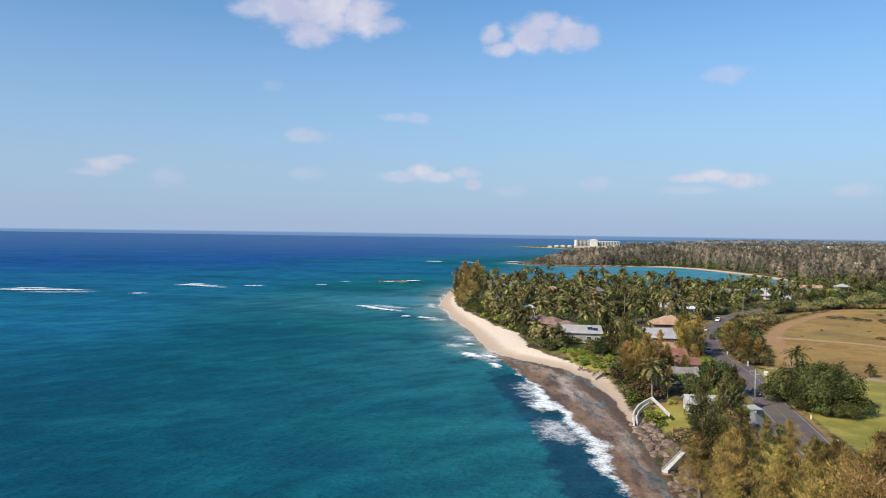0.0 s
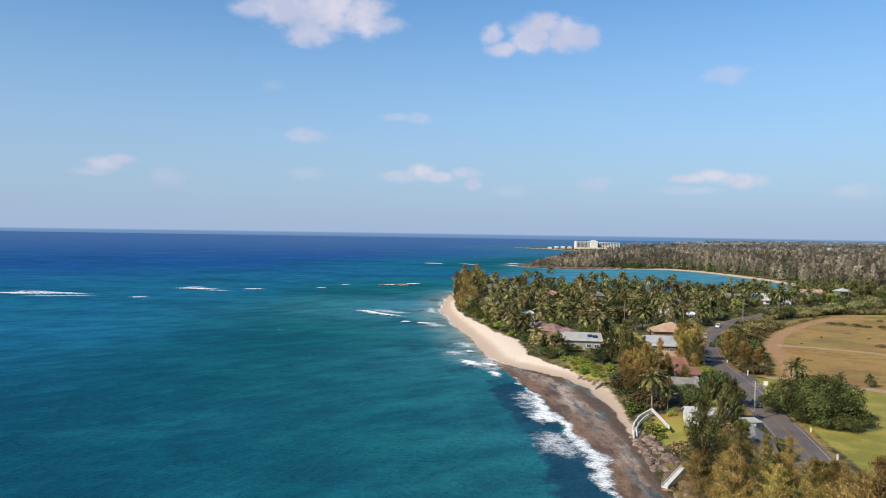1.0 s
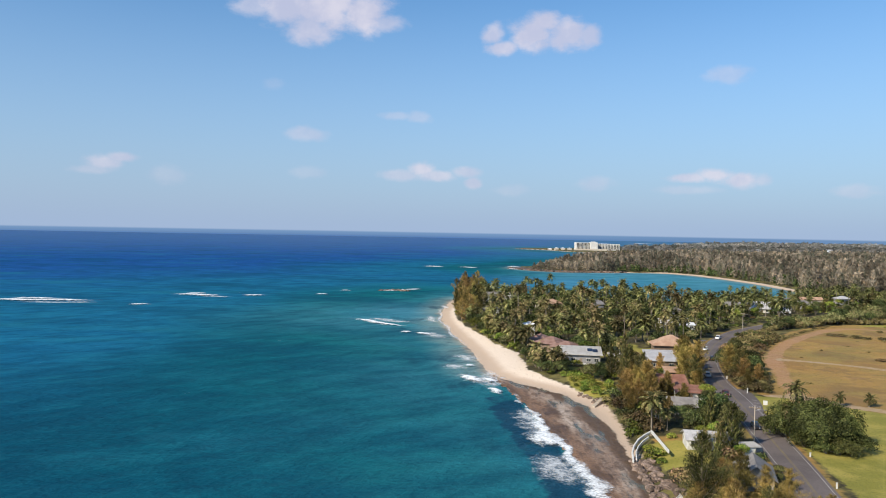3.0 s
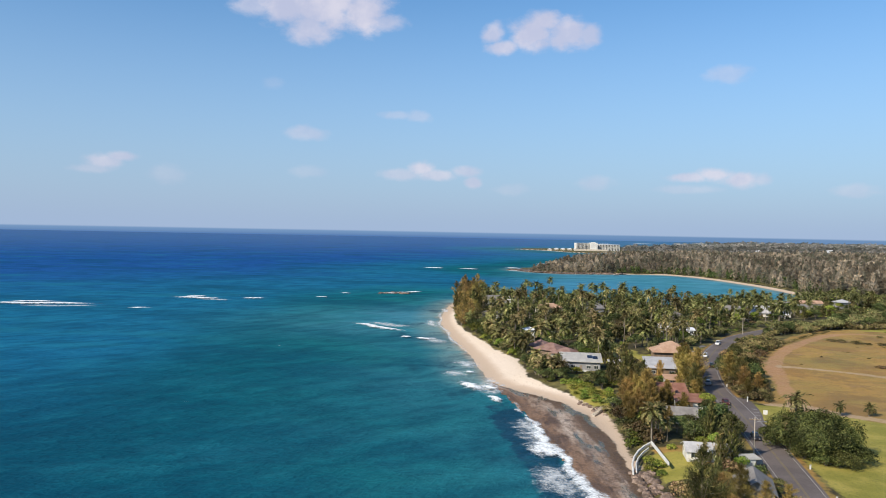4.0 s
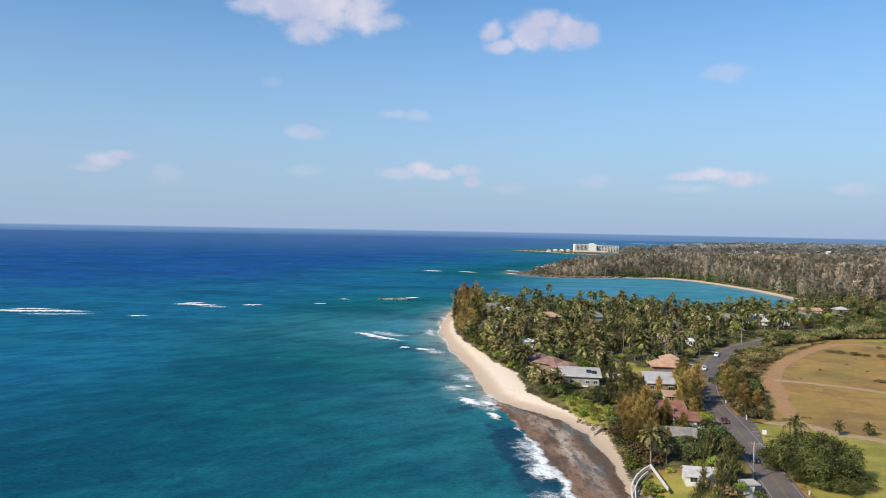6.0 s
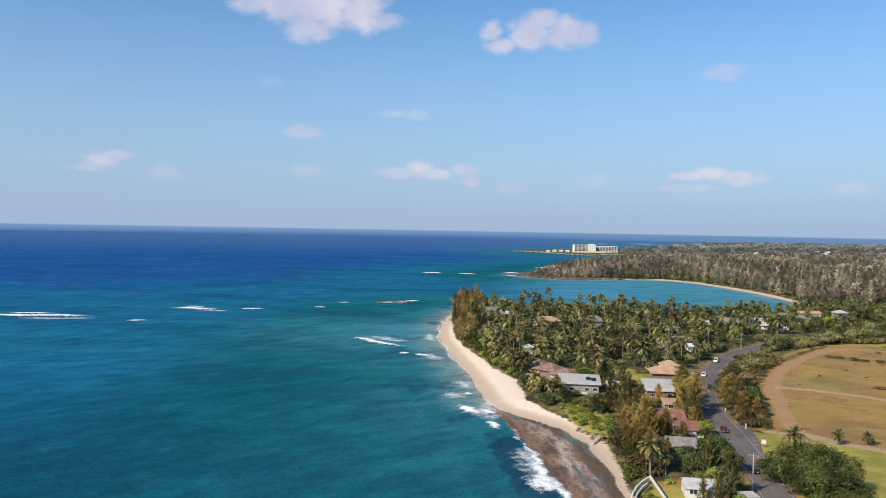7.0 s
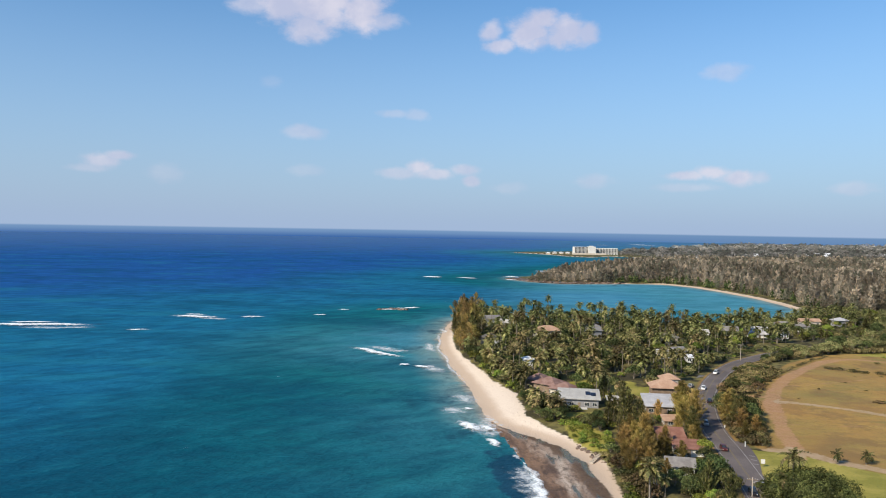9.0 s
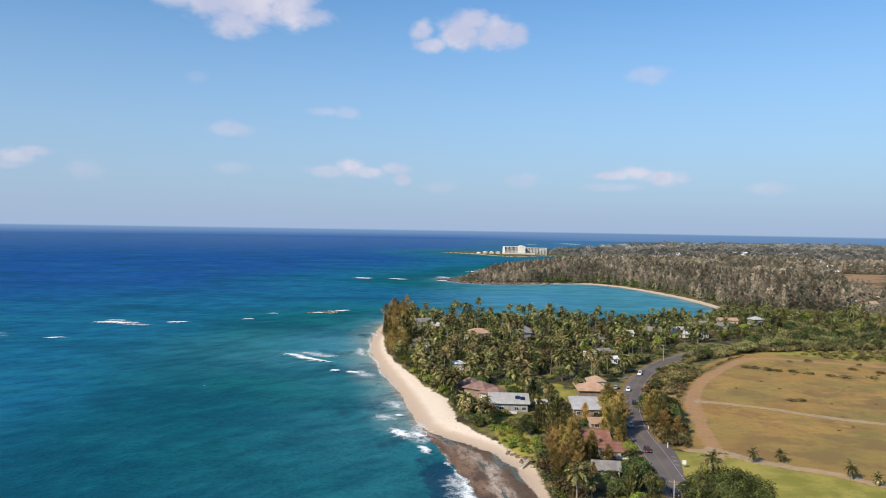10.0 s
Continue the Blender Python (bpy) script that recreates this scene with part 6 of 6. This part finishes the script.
for a in ((-330, 515, -222, 524, 5.2), (-310, 530, -262, 533, 3.0), (-214, 586, -160, 574, 5.0), (-205, 590, -178, 588, 2.6), (-158, 582, -132, 585, 3.4), (-211, 499, -190, 504, 2.0),
          (-56, 449, -27, 410, 3.2), (-46, 436, -14, 410, 2.0), (-23, 391, -14, 389, 2.2), (-16, 389, -3, 381, 2.0), (-58, 642, -26, 668, 4.5), (-36, 655, -16, 674, 3.5),
          (-34, 1090, 8, 1072, 6.5), (18, 1084, 56, 1058, 5.0), (88, 1125, 118, 1105, 6), (146, 1275, 206, 1268, 6.5), (218, 1338, 268, 1345, 7), (205, 2240, 300, 2215, 6), (930, 3850, 1030, 3560, 16), (705, 3480, 790, 3530, 14),
          (5.5, 281, 15, 261, 2.6), (15.7, 258, 19.5, 243, 1.6), (9, 299, 13, 294, 1.8), (25.5, 205, 26.5, 182, 3.6), (15, 274, 21, 262, 1.8), (-500, 600, -420, 590, 3), (-104, 600, -88, 603, 2), (85, 1055, 110, 1040, 4), (-90, 640, -74, 642, 2)):
    breaker(*a)
for a in ((-50, 460, -8, 424, 6.0), (-10, 400, 4, 365, 5.0), (-300, 505, -215, 515, 5.0), (-190, 575, -150, 565, 5.0), (5, 330, 14, 300, 5.0), (-6, 480, -2, 420, 3.5), (-2, 540, 4, 500, 3.5), (13, 294, 23, 260, 5.0), (14, 285, 22, 250, 4.5), (2, 305, 9, 285, 5.0), (24, 235, 28, 190, 5.0), (26, 190, 31, 150, 5.0)):
    breaker(*a, "thin_foam", .05)

# ---------------------------------------------------------------- rocks


def boulder(seed, s):
    nr = np.random.default_rng(seed)
    bm = bmesh.new()
    bmesh.ops.create_icosphere(bm, subdivisions=2, radius=s)
    ph = nr.uniform(0, 6, 6)
    for v in bm.verts:
        c = v.co / s
        k = 1 + .22 * math.sin(2.3 * c.x + ph[0]) * math.cos(2.9 * c.y + ph[1]) + .16 * math.sin(5 * c.z + ph[2]) * math.sin(4 * c.x + ph[3])
        v.co = Vector((c.x * 1.15, c.y, c.z * .72)) * s * k
    me = bpy.data.meshes.new("boulder")
    bm.to_mesh(me)
    bm.free()
    me.materials.append(M["stone"])
    return me


ROCKS = [boulder(300 + k, 1.0) for k in range(6)]


def rock(x, y, s, z=None, flat=1.0, group="revetment boulders", label="rough brown lava boulder on the shore"):
    ob = new("boulder", ROCKS[fr.randrange(6)])
    ob.matrix_world = pose(x, y, (ground_z(x, y) if z is None else z) + .1 * s, fr.uniform(-15, 15), fr.uniform(-15, 15), fr.uniform(0, 360)) @ Matrix.Diagonal((s, s * fr.uniform(.8, 1.2), s * flat * fr.uniform(.8, 1.1), 1))
    return tagged(ob, label, "rock", group)


for k in range(190):
    y = fr.uniform(112, 176)
    a, b = float(sand_x(y)), float(plant_x(y))
    x = fr.uniform(a - .8, b + 1.4)
    rock(x, y, fr.uniform(.5, 1.15))
for k in range(26):
    y = fr.uniform(228, 248)
    x = float(plant_x(y)) + fr.uniform(-1.5, 1)
    rock(x, y, fr.uniform(.3, .7))
for k in range(14):
    t = k / 13
    rock(-52 + 22 * t + fr.uniform(-1, 1), 647 + 4 * math.sin(t * 3) + fr.uniform(-2, 2), fr.uniform(1.4, 2.8), .1, .55, "reef islet rocks", "dark wet reef rock awash offshore")
for k in range(46):
    t = k / 45
    x, y = 92 + 150 * t, float(np.interp(92 + 150 * t, [92, 122, 157, 196, 245], [1064, 1016, 991, 996, 1002])) + fr.uniform(-3, 6)
    rock(x, y, fr.uniform(1.5, 3.6), .4, .6, "point rocks", "pale brown rock ledge on the far point")
for k in range(18):
    rock(215 + k * 7 + fr.uniform(-3, 3), 2218 - k * 4, fr.uniform(2, 4.5), .4, .5, "hotel point rocks", "dark rock ledge on the hotel point")

# ---------------------------------------------------------------- sea walls


def wall_run(name, pts, half, deep, mat, label):
    """A wall of straight sections from point to point, each end with its own height."""
    th = thing(name, Matrix.Identity(4), label, "sea wall")
    for (x0, y0, z0), (x1, y1, z1) in zip(pts[:-1], pts[1:]):
        d = Vector((x1 - x0, y1 - y0)).normalized()
        n = Vector((-d.y, d.x)) * half
        bm = bmesh.new()
        v = []
        for x, y, z in ((x0 - d.x * half * .8, y0 - d.y * half * .8, z0), (x1, y1, z1)):
            for sg in (-1, 1):
                for h in (z - deep, z):
                    v.append(bm.verts.new((x + sg * n.x, y + sg * n.y, h)))
        for f in ((0, 1, 3, 2), (4, 6, 7, 5), (0, 4, 5, 1), (2, 3, 7, 6), (1, 5, 7, 3), (0, 2, 6, 4)):
            bm.faces.new([v[i] for i in f])
        bmesh.ops.recalc_face_normals(bm, faces=bm.faces)
        bmesh.ops.bevel(bm, geom=list(bm.edges), offset=.05, segments=1, affect="EDGES")
        part("wall_section", bm, M[mat], th)
    return th


wall_run("sea_wall", [(44.6, 173.5, 1.3), (45.6, 178.5, 1.7), (47.0, 182.6, 2.1), (49.0, 186.4, 2.6), (51.2, 189.2, 3.0), (53.4, 191.3, 3.4)], .2, .7, "white_wall", "white painted sea wall curving round a garden")
wall_run("sea_wall", [(45.6, 174.5, 1.2), (46.6, 179, 1.6), (48.0, 182.4, 2.0), (50.0, 185.6, 2.5), (52.0, 188, 2.9)], .14, .6, "white_wall", "low white inner kerb beside the sea wall")
wall_run("garden_wall", [(53.6, 191.2, 3.6), (53.3, 183, 3.55), (53.0, 174.5, 3.4)], .17, .8, "white_wall", "low white garden wall beside a lawn")
st = thing("beach_ramp", pose(44.6, 143.0, 1.75, 0, -9, 52), "pale concrete ramp down the boulder wall to the beach", "ramp")
part("slab", box(-4.8, -.6, -.35, 4.8, .6, 0, .04), M["concrete"], st)
for yy in (-.62, .5):
    part("kerb", box(-4.8, yy, 0, 4.8, yy + .12, .25, .02), M["white_wall"], st)
part("footing", box(-4.6, -.5, -1.0, 4.4, .5, -.35), M["concrete"], st)
st2 = thing("beach_stairs", pose(48.6, 232.2, 0, 0, 0, 48), "weathered stone stairs from the lawn to the sand", "stairs")
for k in range(8):
    part("step", box(-3.2 + k * .75, -.7, -.5, -3.2 + (k + 1) * .75, .7, .7 + .22 * k, .02), M["stone_pale"], st2)

# ---------------------------------------------------------------- poles, signs


def utility_pole(x, y, h, rot):
    th = thing("utility_pole", pose(x, y, ground_z(x, y), 0, 0, rot), "tall weathered wooden utility pole with crossarm and street lamp", "pole", "utility poles")
    part_mesh("pole", raw_mesh("pole", *tube([(0, 0, -.5), (0, 0, h * .5), (0, 0, h)], [.17, .15, .11], 10), M["stone_pale"], True), th)
    part("crossarm", box(-1.3, -.07, h - .7, 1.3, .07, h - .5, .01), M["wood"], th)
    for xx in (-1.15, -.6, .6, 1.15):
        part_mesh("insulator", raw_mesh("insulator", *tube([(xx, 0, h - .5), (xx, 0, h - .38), (xx, 0, h - .28)], [.04, .07, .03], 6), M["white_wall"]), th)
    part_mesh("lamp_arm", raw_mesh("lamp_arm", *tube([(0, 0, h - 1.3), (.9, -.2, h - .9), (2.1, -.4, h - .85)], [.05, .04, .035], 6), M["metal"], True), th)
    part("lamp_head", box(2.0, -.55, h - .95, 2.6, -.28, h - .78, .04), M["metal"], th)
    return th


utility_pole(75.4, 181.0, 9.6, -15)
utility_pole(160, 402, 9.0, -40)
sg = thing("road_sign", pose(94.6, 219.8, ground_z(94.6, 219.8), 0, 0, -18), "blank white board sign on a post in the grass", "sign")
part("post", box(-.05, -.05, -.4, .05, .05, 1.6), M["wood"], sg)
part("board", box(-.6, -.09, 1.0, .6, -.05, 2.3, .01), M["white_wall"], sg, "white board")
for x, y, h in ((97.6, 240.2, 1.7), (99.6, 263, 1.1), (79.5, 150.5, 1.2), (84.6, 172, 1.0)):
    mk = thing("roadside_marker", pose(x, y, ground_z(x, y)), "short white roadside marker post", "post", "marker posts")
    part("post", box(-.16, -.1, -.3, .16, .1, h, .02), M["white_wall"], mk)
    part("cap", box(-.19, -.13, h, .19, .13, h + .08, .02), M["line_white"], mk)

# ---------------------------------------------------------------- cars


def car(x, y, rot, paint_mat, label, tall=0.0, length=4.5):
    th = thing("car", pose(x, y, 3.225, 0, 0, rot), label, "car", "cars on the coast road")
    L, W = length / 2, .9
    bm = box(-L, -W, .28, L, W, .88 + tall * .5, .12)
    body = part("body", bm, M[paint_mat], th)
    zb, zt = .86 + tall * .5, 1.46 + tall
    lo = [(-L * .82, -W * .93, zb), (L * .42, -W * .93, zb), (L * .42, W * .93, zb), (-L * .82, W * .93, zb)]
    hi = [(-L * .62, -W * .76, zt), (L * .12, -W * .76, zt), (L * .12, W * .76, zt), (-L * .62, W * .76, zt)]
    cabin = bmesh.new()
    v = [cabin.verts.new(p) for p in lo + hi]
    for f in ((0, 1, 5, 4), (1, 2, 6, 5), (2, 3, 7, 6), (3, 0, 4, 7), (0, 3, 2, 1), (4, 5, 6, 7)):
        cabin.faces.new([v[i] for i in f])
    part("cabin", cabin, M[paint_mat], th)
    corners = [Vector(p) for p in lo + hi]
    middle = sum(corners, Vector()) / 8
    for name, f in (("side_window", (0, 1, 5, 4)), ("windscreen", (1, 2, 6, 5)), ("side_window", (2, 3, 7, 6)), ("rear_window", (3, 0, 4, 7))):
        q = [corners[i] for i in f]
        c = sum(q, Vector()) / 4
        n = (q[1] - q[0]).cross(q[3] - q[0]).normalized()
        n = n if n.dot(c - middle) > 0 else -n
        bm = bmesh.new()
        near = [bm.verts.new(c + (p - c) * .86) for p in q]
        far = [bm.verts.new(c + (p - c) * .86 + n * .02) for p in q]
        bm.faces.new(far)
        for k in range(4):
            bm.faces.new((near[k], near[(k + 1) % 4], far[(k + 1) % 4], far[k]))
        bmesh.ops.recalc_face_normals(bm, faces=bm.faces)
        part(name, bm, M["glass"], th, "dark tinted glass")
    part("roof", box(-L * .64, -W * .78, zt - .02, L * .14, W * .78, zt + .05, .03), M[paint_mat], th)
    for sx in (-.62, .62):
        for sy in (-1, 1):
            vs, fs = tube([(L * sx, sy * (W - .16), .32), (L * sx, sy * (W + .03), .32)], [.32, .32], 12)
            fs.append(tuple(range(11, -1, -1)))
            wh = part_mesh("wheel", raw_mesh("wheel", vs, fs, M["rubber"]), th)
            vs, fs = tube([(L * sx, sy * (W + .02), .32), (L * sx, sy * (W + .045), .32)], [.19, .17], 10)
            part_mesh("rim", raw_mesh("rim", vs, fs, M["metal"]), wh)
    for sy in (-.6, .6):
        part("headlight", box(L - .06, sy - .17, .58, L + .02, sy + .17, .74, .02), M["trim"], body)
        part("tail_light", box(-L - .02, sy - .15, .6, -L + .06, sy + .15, .78, .02), M["lamp_red"], body)
    return th


def lane(y, side):
    """Place and heading on the road at distance y; side -1 or 1 across the centre line."""
    for (x0, y0), (x1, y1) in zip(ROAD_LINE[:-1], ROAD_LINE[1:]):
        if y0 <= y <= y1:
            t = (y - y0) / (y1 - y0)
            d = Vector((x1 - x0, y1 - y0)).normalized()
            return x0 + (x1 - x0) * t + d.y * 1.8 * side, y - d.x * 1.8 * side, math.degrees(math.atan2(d.y, d.x))
    return 0, 0, 0


for y, side, pm, lb, tl in ((266, -1, "car_silver", "silver car driving along the coast road", .15), (236, -1, "car_red", "dark red car driving along the coast road", .05), (302, 1, "car_dark", "dark pickup-sized car on the coast road", .3),
                            (326, -1, "car_white", "white car rounding the road's bend", .1), (362, -1, "car_white", "white van on the coast road", .4), (196, -1, "car_dark", "black car on the coast road", .1)):
    x, y2, a = lane(y, side)
    car(x, y2, a + (180 if side < 0 else 0), pm, lb, tl)
car(73.2, 173.5, 82, "car_dark", "dark blue car parked at the road's edge", .15)
car(101.5, 305, 70, "car_dark", "dark car parked beside the road", .2)
car(110, 331, 60, "car_silver", "silver car parked on the worn strip", .1)
